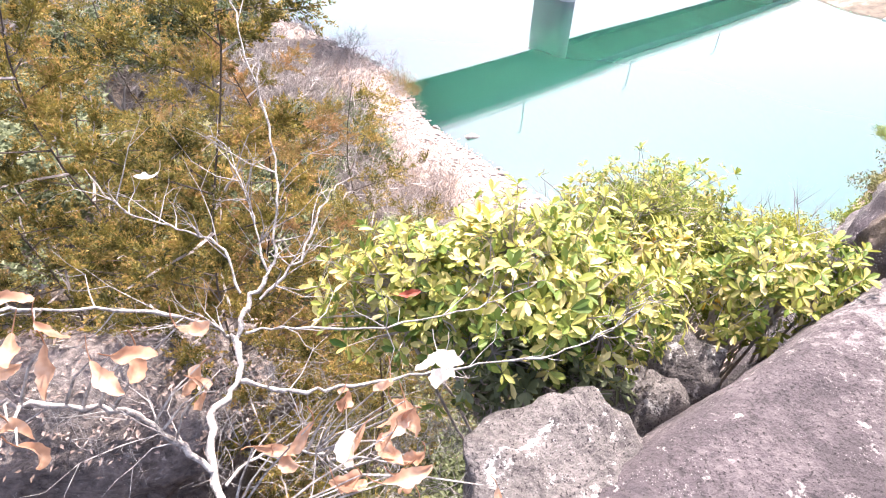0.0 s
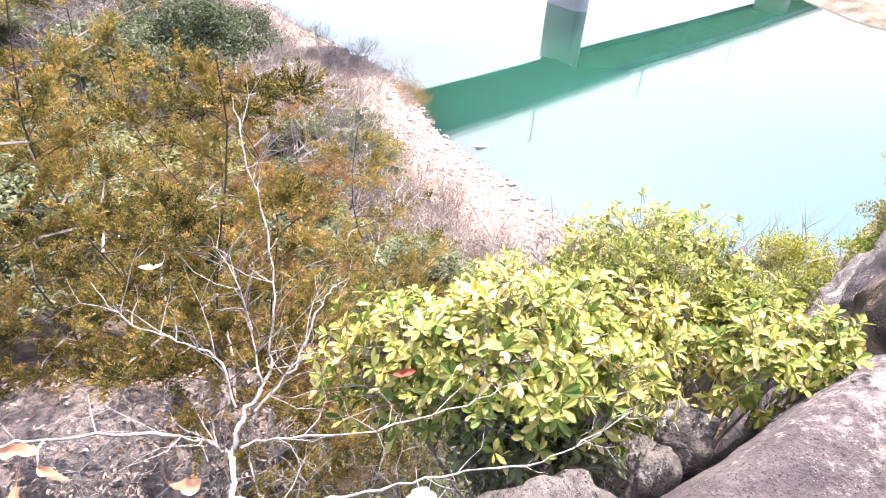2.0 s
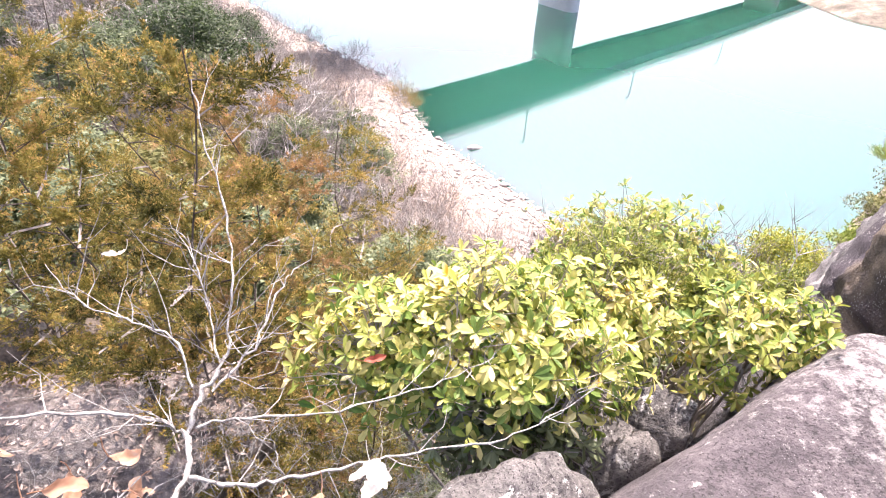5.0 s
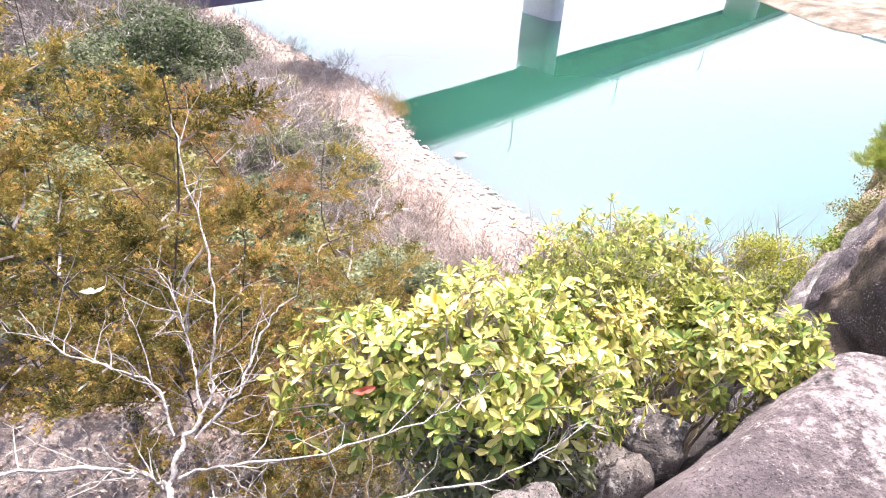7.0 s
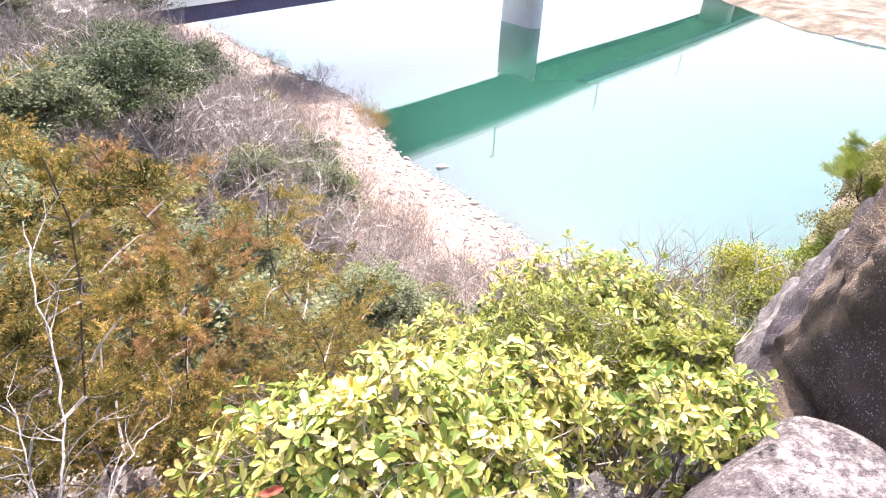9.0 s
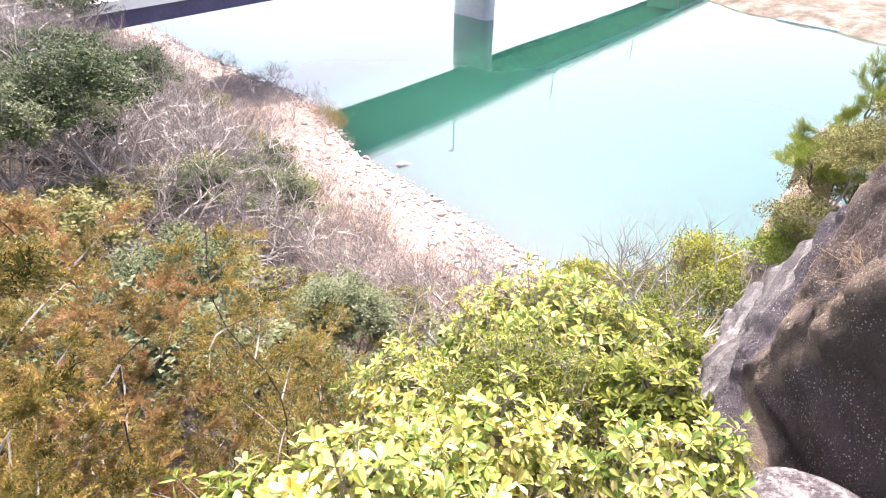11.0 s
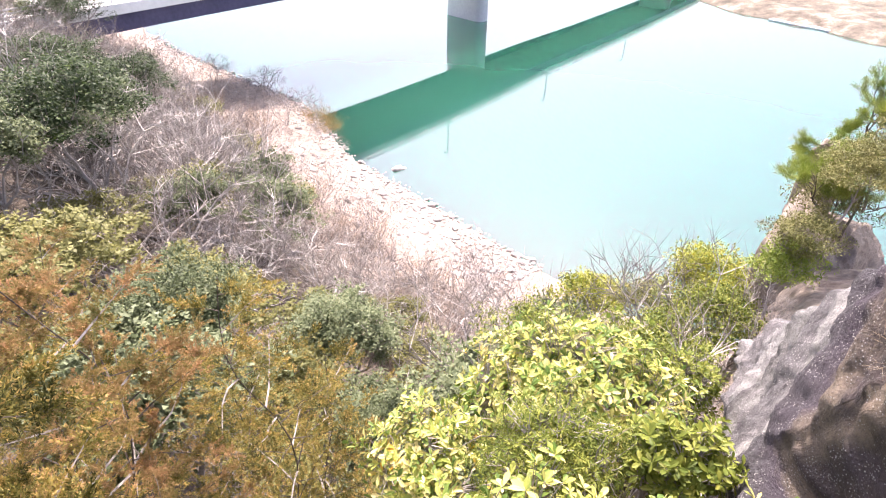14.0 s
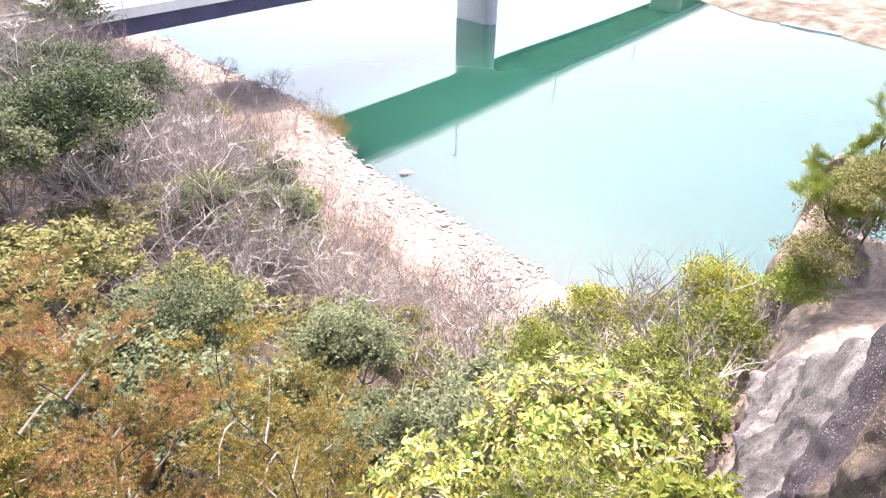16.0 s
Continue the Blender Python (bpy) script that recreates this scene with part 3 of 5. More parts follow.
# the cliff beside the slab: a bedded side wall, a shaded front that overhangs, and a crest that falls away ahead
def bedded_cliff():
    P0, A, N, U = np.array((2.53, 2.93, 0.0)), np.array((0.69, 0.72, 0.0)), np.array((-0.70, 0.67, 0.20)), np.array((0.143, -0.137, 0.98))
    A, N, U = A / np.linalg.norm(A), N / np.linalg.norm(N), U / np.linalg.norm(U)
    na, nh = 250, 210
    al = np.concatenate([np.linspace(-2.6, -0.75, 40, endpoint=False), np.linspace(-0.75, 2.6, 175, endpoint=False), np.linspace(2.6, 4.2, 35)])
    hl = np.linspace(-3.4, 2.5, nh)
    off = Vector((13.1, 4.2, 7.7))
    verts, beds = [], []
    for a in al:
        for h in hl:
            p = P0 + A * a + U * h
            q = Vector(p) + off
            corner = -0.03 - 0.36 * h + 0.09 * noise.noise(q * 2.3)
            b = 0.77 * a - 0.64 * h + 0.10 * noise.noise(q * 1.1)
            c = 0.64 * a + 0.77 * h
            past = corner - a
            d = 0.0
            # ledges along the beds
            k = b * 1.75 + 0.35 * noise.noise(Vector((c * 0.8, b * 1.5, 3.0)))
            fr = k - math.floor(k)
            step = (fr / 0.8 if fr < 0.8 else (1 - fr) / 0.2) - 0.5
            on_side = float(sstep(-0.05, 0.18, -past))
            d += 0.085 * step * on_side - 0.07
            d += (0.05 * noise.noise(Vector((c * 1.6, b * 7.0, 1.0))) + 0.025 * noise.noise(Vector((c * 4.0, b * 15.0, 5.0)))) * (0.3 + 0.7 * on_side)
            cell = noise.voronoi(q * 1.6)[0]
            d += 0.04 * (min(cell[1] - cell[0], 0.45) - 0.2)
            d += 0.05 * shaped_noise(q, 2.4) + 0.026 * shaped_noise(q, 8.0) + 0.008 * shaped_noise(q, 26.0)
            # the front turns the corner and leans over a little
            front = float(sstep(-0.52, -0.26, h))
            if past > 0:
                d -= (0.97 * past - 0.05 * float(sstep(0, 0.1, past)) + 0.04 * max(0.0, min(1.2, 0.6 - h))) * front
                d -= 0.10 * math.exp(-((h + 0.27 + 0.08 * noise.noise(q * 2.0)) / 0.05) ** 2) * float(sstep(0.05, 0.25, past))
            # the crest rolls back, the foot is undercut
            over = h - min(2.0, -0.34 - 1.15 * (a - 1.4)) - 0.16 * noise.noise(q * 1.5)
            if over > 0:
                d -= 2.6 * over * float(sstep(0, 0.35, over)) + 0.2 * over
            under = (-1.30 - 0.35 * max(0.0, a - 0.8)) - h
            if under > 0:
                d -= 0.9 * min(under, 0.5) + 0.1 * under
            verts.append(p + N * d)
            # past the corner the front runs into dark brown, its shade put into the colour
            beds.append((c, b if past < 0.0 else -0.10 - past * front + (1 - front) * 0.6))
    i, j = np.meshgrid(np.arange(na - 1), np.arange(nh - 1), indexing="ij")
    q = np.stack([i * nh + j, (i + 1) * nh + j, (i + 1) * nh + j + 1, i * nh + j + 1], -1).reshape(-1, 4)
    g = Geo()
    g.add(verts, q)
    # a back, so that the wall is a solid block
    back = [P0 + A * al[i] + U * h - N * 4.6 for i, h in ((0, hl[0]), (na - 1, hl[0]), (na - 1, -2.2), (0, 0.4))]
    n0 = na * nh
    g.add(back, np.zeros((0, 4), int))
    rims = [[k * nh for k in range(na)] + [n0 + 1, n0], [k * nh + nh - 1 for k in range(na)][::-1] + [n0 + 3, n0 + 2],
            list(range(nh))[::-1] + [n0, n0 + 3], [(na - 1) * nh + k for k in range(nh)] + [n0 + 2, n0 + 1], [n0, n0 + 1, n0 + 2, n0 + 3]]
    me = bpy.data.meshes.new("cliff")
    faces = q.tolist() + rims
    me.from_pydata(np.concatenate(g.v).tolist(), [], faces)
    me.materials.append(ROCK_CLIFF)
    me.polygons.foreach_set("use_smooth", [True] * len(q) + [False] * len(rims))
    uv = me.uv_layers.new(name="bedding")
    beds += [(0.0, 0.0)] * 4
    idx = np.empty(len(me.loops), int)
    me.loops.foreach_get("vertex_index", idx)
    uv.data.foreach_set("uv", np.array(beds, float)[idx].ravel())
    me.update()
    return tagged(new("cliff", me), "steep weathered cliff with pale and purple-grey beds and a shaded front coloured dark", "cliff")


bedded_cliff()
sweep_rock("cliff", (4.3, 4.9, -4.9), (0.68, 0.73, 0.0), (0.73, -0.68, 0.0), 6.2,
           [(-0.7, -4.5), (-0.45, -1.2), (-0.10, 0.0), (-0.02, 0.6), (0.10, 1.2), (0.4, 1.75), (1.2, 2.0), (2.6, 2.1), (3.6, 1.2), (4.0, -4.5)], ROCK_WARM, 6,
           "brown rock spur under pines and scrub", n_u=130, n_v=110, rough=0.25, drop=-0.7, category="cliff", ends=0.08, layers=0.9)
boulder("rock_pillar", (10.0, 11.2, -3.5), (0.30, 0.4, 1.15), ROCK_WARM, 15, "tall warm-brown rock standing over the lake", turn=10, rough=0.2, square=0.6)
boulder("rock_outcrop", (9.6, 9.8, -4.9), (1.5, 1.1, 1.9), ROCK_WARM, 18, "weathered brown outcrop under the pines", turn=40, rough=0.25, square=0.65, detail=5)


# ---- shrubs and trees ----
def whorls(rng, geo, tips, count, length, width, tilt=0.5):
    """Rosettes of leaves at twig ends."""
    P, D = np.array([t[0] for t in tips]), np.array([t[1] for t in tips])
    n = len(P)
    ref = unit(rng, n)
    a = np.cross(D, ref)
    a /= np.linalg.norm(a, axis=1)[:, None] + 1e-9
    b = np.cross(D, a)
    for k in range(count):
        ang = 2 * np.pi * k / count + rng.uniform(-0.3, 0.3, n)
        out = a * np.cos(ang)[:, None] + b * np.sin(ang)[:, None]
        way = out + D * (tilt + rng.uniform(-0.55, 0.65, n))[:, None] + rng.normal(size=(n, 3)) * 0.28
        L = length * rng.uniform(0.5, 1.2, n)
        (geo.broad_leaves if length > 0.04 else geo.leaves)(P + out * 0.004 - D * rng.uniform(0, 0.012, n)[:, None], way, D, L, L * width / length * rng.uniform(0.8, 1.1, n), 0.12, rng.uniform(-0.05, 0.25, n)[:, None])


def rosette_shrub(name, seed, root, center, radii, n, leaf, mat, label, count=7, inner=0.30):
    """A dense shrub: stems from one root fan out to leaf rosettes all over an uneven crown."""
    rng = np.random.default_rng(seed)
    thing = new(name)
    thing.location = root
    tagged(thing, label, "shrub")
    root, center, radii = np.array(root), np.array(center) - np.array(root), np.array(radii)
    wood, crown, tips = Geo(), Geo(), []
    hubs = []
    for _ in range(16):
        u = unit(rng, 1)[0]
        u[2] = abs(u[2]) * 0.8 - 0.1
        h = center + u * radii * 0.55
        mid = h * 0.45 + rng.normal(size=3) * np.array((0.12, 0.12, 0.05))
        wood.tube([np.zeros(3), mid, h], [0.012, 0.009, 0.006], 5)
        hubs.append(h)
    hubs = np.array(hubs)
    for _ in range(n):
        u = unit(rng, 1)[0]
        if u[2] < -0.45:
            u[2] *= -0.6
        lump = 0.82 + 0.34 * noise.noise(Vector(u * 2.1) + Vector((seed, 0, 0))) + 0.16 * noise.noise(Vector(u * 5.5) + Vector((0, seed, 0)))
        r = lump * (inner + (1 - inner) * rng.random() ** 0.5)
        p = center + u * radii * r
        h = hubs[np.argmin(np.linalg.norm(hubs - p, axis=1))]
        d = (p - h) + np.array((0, 0, 0.25)) * np.linalg.norm(p - h) + rng.normal(size=3) * 0.03
        d /= np.linalg.norm(d) + 1e-9
        d = d * 0.5 + u * 0.5 + np.array((0, 0, 0.35))
        d /= np.linalg.norm(d)
        tips.append((p, d))
        if rng.random() < (0.8 if leaf[0] > 0.04 else 0.25):
            wood.tube([h, (h + p) / 2 + rng.normal(size=3) * 0.02, p], [0.004, 0.003, 0.0018], 3)
    whorls(rng, crown, tips, count, leaf[0], leaf[1])
    part("trunk", wood, BARK_GREY, thing)
    part("foliage", crown, mat, thing)
    return thing


YG = "yellow-green broadleaf shrub with leaf rosettes beside the slab"
rosette_shrub("rhododendron_shrub", 1, (0.75, 2.25, -1.7), (0.60, 2.12, -0.17), (0.82, 0.46, 0.58), 1150, (0.058, 0.025), LEAF_YELLOW, YG)
rosette_shrub("rhododendron_shrub", 2, (1.85, 2.40, -1.3), (1.88, 2.32, -0.20), (0.50, 0.28, 0.38), 360, (0.054, 0.023), LEAF_YELLOW, "low yellow-green broadleaf shrub at the slab's edge")
rosette_shrub("rhododendron_shrub", 3, (1.95, 3.9, -2.9), (1.80, 3.85, -0.92), (1.00, 0.72, 0.68), 1250, (0.060, 0.026), LEAF_YELLOW, "large pale yellow-green broadleaf shrub below the cliff")
rosette_shrub("rhododendron_shrub", 6, (1.05, 2.7, -2.0), (1.12, 2.55, -0.40), (0.64, 0.42, 0.54), 520, (0.060, 0.026), LEAF_YELLOW, "yellow-green broadleaf shrub behind the slab")
rosette_shrub("rhododendron_shrub", 7, (0.85, 3.6, -2.8), (0.86, 3.55, -1.02), (0.52, 0.50, 0.42), 360, (0.058, 0.025), LEAF_YELLOW, "yellow-green broadleaf shrub low on the slope")
rosette_shrub("fine_leaved_shrub", 4, (1.45, 3.1, -1.9), (1.42, 3.02, -0.40), (0.50, 0.38, 0.50), 1500, (0.032, 0.009), LEAF_FINE, "small-leaved olive-green shrub between broadleaf shrubs", 8)
rosette_shrub("green_shrub", 5, (2.3, 3.25, -2.0), (2.24, 3.10, -0.72), (0.40, 0.36, 0.44), 330, (0.062, 0.027), LEAF_FINE, "mid-green broadleaf shrub against the cliff foot")
rosette_shrub("green_shrub", 8, (0.85, 1.95, -1.2), (0.75, 1.88, -0.38), (0.42, 0.22, 0.32), 150, (0.062, 0.027), LEAF_GREEN, "dark green broadleaf shoots beside the boulder")
rosette_shrub("green_shrub", 12, (2.6, 3.7, -2.4), (2.55, 3.55, -1.35), (0.36, 0.42, 0.42), 240, (0.060, 0.026), LEAF_FINE, "olive-green broadleaf shrub at the cliff foot")
rosette_shrub("green_shrub", 14, (3.45, 4.85, float(ground_z(3.45, 4.85))), (3.35, 4.75, -1.95), (0.48, 0.50, 0.60), 460, (0.050, 0.021), LEAF_FINE, "yellowish green broadleaf shrub tucked under the cliff")


def spray_tree(name, seed, height, radius, mat, label, n_limb=80, plumes=30, blade=(0.045, 0.008), tuft=24, lean=(0, 0), plume=0.14, tip_mat=None):
    """A feathery conifer: a leaning trunk, whorled limbs and dense upswept plumes in separate clumps, browner at the tips."""
    rng = np.random.default_rng(seed)
    thing = tagged(new(name), label, "tree")
    trunk, crown, ends = Geo(), Geo(), Geo()
    zs = np.linspace(0, height, 22)
    line = np.stack([lean[0] * (zs / height) + 0.13 * np.sin(zs * 1.1 + seed) + 0.06 * np.sin(zs * 2.9 + seed * 2), lean[1] * (zs / height) + 0.13 * np.cos(zs * 0.9 + seed) + 0.06 * np.cos(zs * 3.3 + seed), zs], 1)
    trunk.tube(line, 0.003 + 0.006 * height / 4 * (1 - zs / height), 7)
    for i in range(n_limb):
        t = 1 - (i / n_limb) ** 0.8 * 0.74 - rng.uniform(0, 0.03)
        z = height * min(t, 0.985)
        o = np.array([np.interp(z, zs, line[:, k]) for k in range(3)])
        ang = i * 2.4 + rng.uniform(-0.4, 0.4)
        reach = radius * (0.16 + 1.15 * (1 - t) ** 0.5) * rng.uniform(0.55, 1.15)
        d = np.array((math.cos(ang), math.sin(ang), rng.uniform(0.15, 0.7)))
        d /= np.linalg.norm(d)
        pts = [o]
        for _ in range(4):
            d = d + rng.normal(size=3) * 0.12 + np.array((0, 0, -0.03))
            d /= np.linalg.norm(d)
            pts.append(pts[-1] + d * reach / 4)
        limb = Geo()
        bare = i % 4 == 3
        limb.tube(pts, np.linspace(0.0042, 0.0010, 5) * (0.5 + reach / radius) * (1.7 if bare else 1.0), 4)
        part("limb", limb, BARK_GREY if bare else BARK_DARK, thing)
        pts = np.array(pts)
        knots = 0.18 + 0.82 * (np.arange(4) + rng.uniform(0.1, 0.9, 4)) / 4
        rusty = rng.uniform(0.1, 0.75)
        for k in range(plumes):
            s = min(1.0, max(0.05, knots[rng.integers(0, 4)] + rng.normal() * 0.035))
            p = np.array([np.interp(s * 4, range(5), pts[:, k]) for k in range(3)])
            sd = d * 0.45 + unit(rng, 1)[0] * 0.62 + np.array((0, 0, 0.38))
            sd /= np.linalg.norm(sd)
            sl = plume * rng.uniform(0.55, 1.35)
            f = rng.random(tuft) ** 0.75
            out = unit(rng, tuft)
            base = p + sd * (f * sl)[:, None] + out * (plume * 0.10 * (1.2 - f))[:, None]
            base[:, 2] -= 0.18 * sl * f * f
            way = sd * 0.8 + out * 0.75
            way /= np.linalg.norm(way, axis=1)[:, None]
            side = np.cross(way, unit(rng, tuft))
            side /= np.linalg.norm(side, axis=1)[:, None] + 1e-9
            L = blade[0] * rng.uniform(0.6, 1.25, tuft) * (1.15 - 0.45 * f)
            tip = (f > 0.62) & (rng.random(tuft) < rusty)
            for geo, sel in ((ends, tip), (crown, ~tip)):
                if sel.any():
                    geo.blades(base[sel], way[sel], side[sel], L[sel], blade[1])
    part("trunk", trunk, BARK_DARK, thing)
    part("foliage", crown, mat, thing)
    part("tip_foliage", ends, tip_mat or LEAF_TIP, thing, "rust-brown winter tips")
    return thing


def leafy_tree(name, seed, height, radius, mat, label, leaf=(0.10, 0.05), clumps=60, per=46, bark=BARK_GREY, flat=0.7, fine=True):
    """A broad crown of leaf clumps with gaps on forking limbs."""
    rng = np.random.default_rng(seed)
    thing = tagged(new(name), label, "tree")
    wood, crown, tips = Geo(), Geo(), []
    grow(rng, wood, tips, np.zeros(3), np.array((0.05, 0.02, 1.0)), height * 0.42, 0.05 * height / 3, 3, 0.75, 3, 0.3, 0.15, 0.62, 6)
    tips = [t[0] for t in tips]
    c = np.array((0, 0, height - radius * flat))
    for _ in range(clumps):
        u = unit(rng, 1)[0]
        u[2] = abs(u[2]) * 1.05 - 0.25
        tips.append(c + u * np.array((radius, radius, radius * flat)) * rng.uniform(0.55, 1.0) * (0.78 + 0.6 * noise.noise(Vector(u * 2.0) + Vector((seed, seed, 0)))))
    for p in tips:
        m = per
        if not fine:
            size = radius * rng.uniform(0.13, 0.27)
            tilt = rng.normal(size=2) * 0.35
            rel = unit(rng, m) * (rng.random(m) ** 0.45)[:, None] * size
            rel[:, 2] = rel[:, 2] * 0.32 + rel[:, 0] * tilt[0] + rel[:, 1] * tilt[1]
            way = unit(rng, m) * np.array((1, 1, 0.55)) + np.array((0, 0, 0.1))
            way /= np.linalg.norm(way, axis=1)[:, None]
            side = np.cross(way, unit(rng, m) * 0.55 + np.array((0, 0, 1.0)))
            side /= np.linalg.norm(side, axis=1)[:, None] + 1e-9
            L = leaf[0] * rng.uniform(0.7, 1.3, m)
            crown.blades(p + rel, way, side, L, L * leaf[1] / leaf[0] * 1.5)
            continue
        rel = unit(rng, m) * (rng.random(m) ** 0.4)[:, None] * radius * 0.21
        rel[:, 2] *= 0.45
        way = unit(rng, m) + rel / (radius * 0.25) + np.array((0, 0, 0.1))
        upv = unit(rng, m) * 0.6 + np.array((0, 0, 1.0))
        L = leaf[0] * rng.uniform(0.6, 1.2, m)
        crown.leaves(p + rel, way, upv, L, L * leaf[1] / leaf[0], 0.12)
    part("trunk", wood, bark, thing)
    part("crown", crown, mat, thing)
    return thing


def bare_tree(name, seed, height, label, bark=BARK_GREY, depth=3, kids=4, spread=0.8, radius=0.035, stems=4, fuzz=8, twig=BARK_TWIG):
    """A leafless tree of several stems, ending in sheaves of fine twigs."""
    rng = np.random.default_rng(seed)
    thing = tagged(new(name), label, "tree")
    wood, fine, tips = Geo(), Geo(), []
    for k in range(stems):
        a = k * 2 * np.pi / stems + rng.uniform(0, 1)
        d = np.array((math.cos(a) * 0.6, math.sin(a) * 0.6, 0.85))
        grow(rng, wood, tips, np.zeros(3), d / np.linalg.norm(d), height * 0.36, radius * height / 3, depth, spread, kids, 0.14, 0.26, 0.70, 4, 0.57)
    part("trunk", wood, bark, thing)
    for p, d in tips:
        m = fuzz
        way = d * 0.8 + unit(rng, m) * 0.8 + np.array((0, 0, 0.3))
        way /= np.linalg.norm(way, axis=1)[:, None]
        fine.blades(p - d * rng.uniform(0, 0.25, m)[:, None], way, unit(rng, m), height * 0.13 * rng.uniform(0.4, 1.2, m), 0.0021 * height)
    tagged(part("brushwood", fine, twig, thing), kind="stuff")
    return thing


def brush(name, seed, height, radius, mat, label, n=700, category="shrub", width=0.018):
    """A clump of thin dry stalks."""
    rng = np.random.default_rng(seed)
    g = Geo()
    a, r = rng.uniform(0, 2 * np.pi, n), radius * np.sqrt(rng.random(n))
    base = np.stack([np.cos(a) * r, np.sin(a) * r, np.full(n, -0.05)], 1)
    way = np.stack([np.cos(a) * 0.45, np.sin(a) * 0.45, np.ones(n)], 1) + rng.normal(size=(n, 3)) * 0.28
    way /= np.linalg.norm(way, axis=1)[:, None]
    L = height * rng.uniform(0.4, 1.05, n)
    g.blades(base, way, unit(rng, n), L, width)
    f = rng.uniform(0.4, 0.9, n * 2)
    k = rng.integers(0, n, n * 2)
    w2 = way[k] * 0.6 + unit(rng, n * 2) * 0.7
    w2 /= np.linalg.norm(w2, axis=1)[:, None]
    g.blades(base[k] + way[k] * (L[k] * f)[:, None], w2, unit(rng, n * 2), height * 0.28, width * 0.8)
    return tagged(part(name, g, mat), label, category)


def stand(ob, x, y, scale=1.0, turn=0.0, sink=0.08, z=None, tall=None):
    gz = float(ground_z(x, y)) - sink if z is None else z
    ob.matrix_basis = pose(x, y, gz, 0, 0, turn) @ Matrix.Diagonal((scale, scale, scale if tall is None else tall, 1))
    return ob


# the feathery conifers close by; their tops are where they show
CONIFER = "feathery conifer with rust-brown and olive winter foliage on the steep slope"
for seed, x, y, top, rad, mat, lean in ((21, -0.80, 2.20, 0.98, 1.0, LEAF_CEDAR, (0.15, 0.1)), (22, -1.05, 3.35, 0.55, 1.0, LEAF_RUST, (0.1, 0.2)),
                                        (23, -0.36, 4.25, -0.02, 1.05, LEAF_CEDAR, (0.1, 0.1)), (24, -1.9, 2.9, 1.25, 1.1, LEAF_CEDAR, (0, 0)), (25, -2.35, 4.25, 0.98, 1.3, LEAF_CEDAR, (0.1, 0)),
                                        (26, 0.1, 5.0, -1.5, 1.0, LEAF_CEDAR, (0, 0)), (27, -0.9, 5.3, -1.6, 0.9, LEAF_CEDAR, (0, 0)), (28, -3.35, 7.0, -1.35, 0.9, LEAF_RUST, (0, 0)),
                                        (29, -1.6, 3.9, 0.55, 1.15, LEAF_CEDAR, (0, 0)), (30, -1.35, 2.85, 1.12, 1.15, LEAF_CEDAR, (0, 0))):
    gz = float(ground_z(x, y)) - 0.1
    h = top - gz
    close = seed in (21, 22, 24, 30)
    tree = spray_tree("conifer", seed, h, rad, mat, CONIFER, 84 if close else 64, 34 if close else 24, (0.019, 0.0066) if close else (0.021, 0.0070), 58 if close else 44, lean, 0.115 if close else 0.15, LEAF_RUST if mat is LEAF_RUST else LEAF_TIP)
    tree.location = (x, y, gz)

# kinds for the hillside, built once
kinds = {
    "green": [leafy_tree("evergreen_tree", 31 + k, 3.8, 1.7, LEAF_GREEN, "rounded grey-green evergreen tree on the hillside", (0.145, 0.066), 90, 42, fine=False) for k in range(2)],
    "dark": [leafy_tree("dark_evergreen_tree", 41 + k, 6.0, 2.6, LEAF_DARK, "dark green evergreen tree on the hillside", (0.085, 0.036), 130, 120, fine=False) for k in range(2)],
    "olive": [leafy_tree("olive_shrub", 51 + k, 2.8, 1.5, LEAF_OLIVE, "olive-brown scrub on the slope", (0.125, 0.055), 70, 42, fine=False) for k in range(2)],
    "green_near": [leafy_tree("evergreen_tree", 35 + k, 3.8, 1.5, LEAF_GREEN, "rounded grey-green evergreen tree on the hillside", (0.066, 0.030), 120, 100, fine=False) for k in range(2)],
    "olive_near": [leafy_tree("olive_shrub", 55 + k, 2.8, 1.4, LEAF_OLIVE, "olive-brown scrub on the slope", (0.08, 0.038), 80, 62, fine=False) for k in range(2)],
    "bare": [bare_tree("bare_tree", 61 + k, 4.4, "leafless pale grey tree with tangled branches", BARK_PALE if k else BARK_GREY, spread=1.0, radius=0.030 if k == 2 else 0.024, stems=4 if k == 2 else 3, fuzz=6) for k in range(3)],
    "brush": [brush("dry_brush", 71 + k, 1.3, 1.2, BRUSH, "sandy pink dry brush above the beach", 380) for k in range(2)],
}
spots = {k: [] for k in kinds}
rng = np.random.default_rng(5)
placed = []
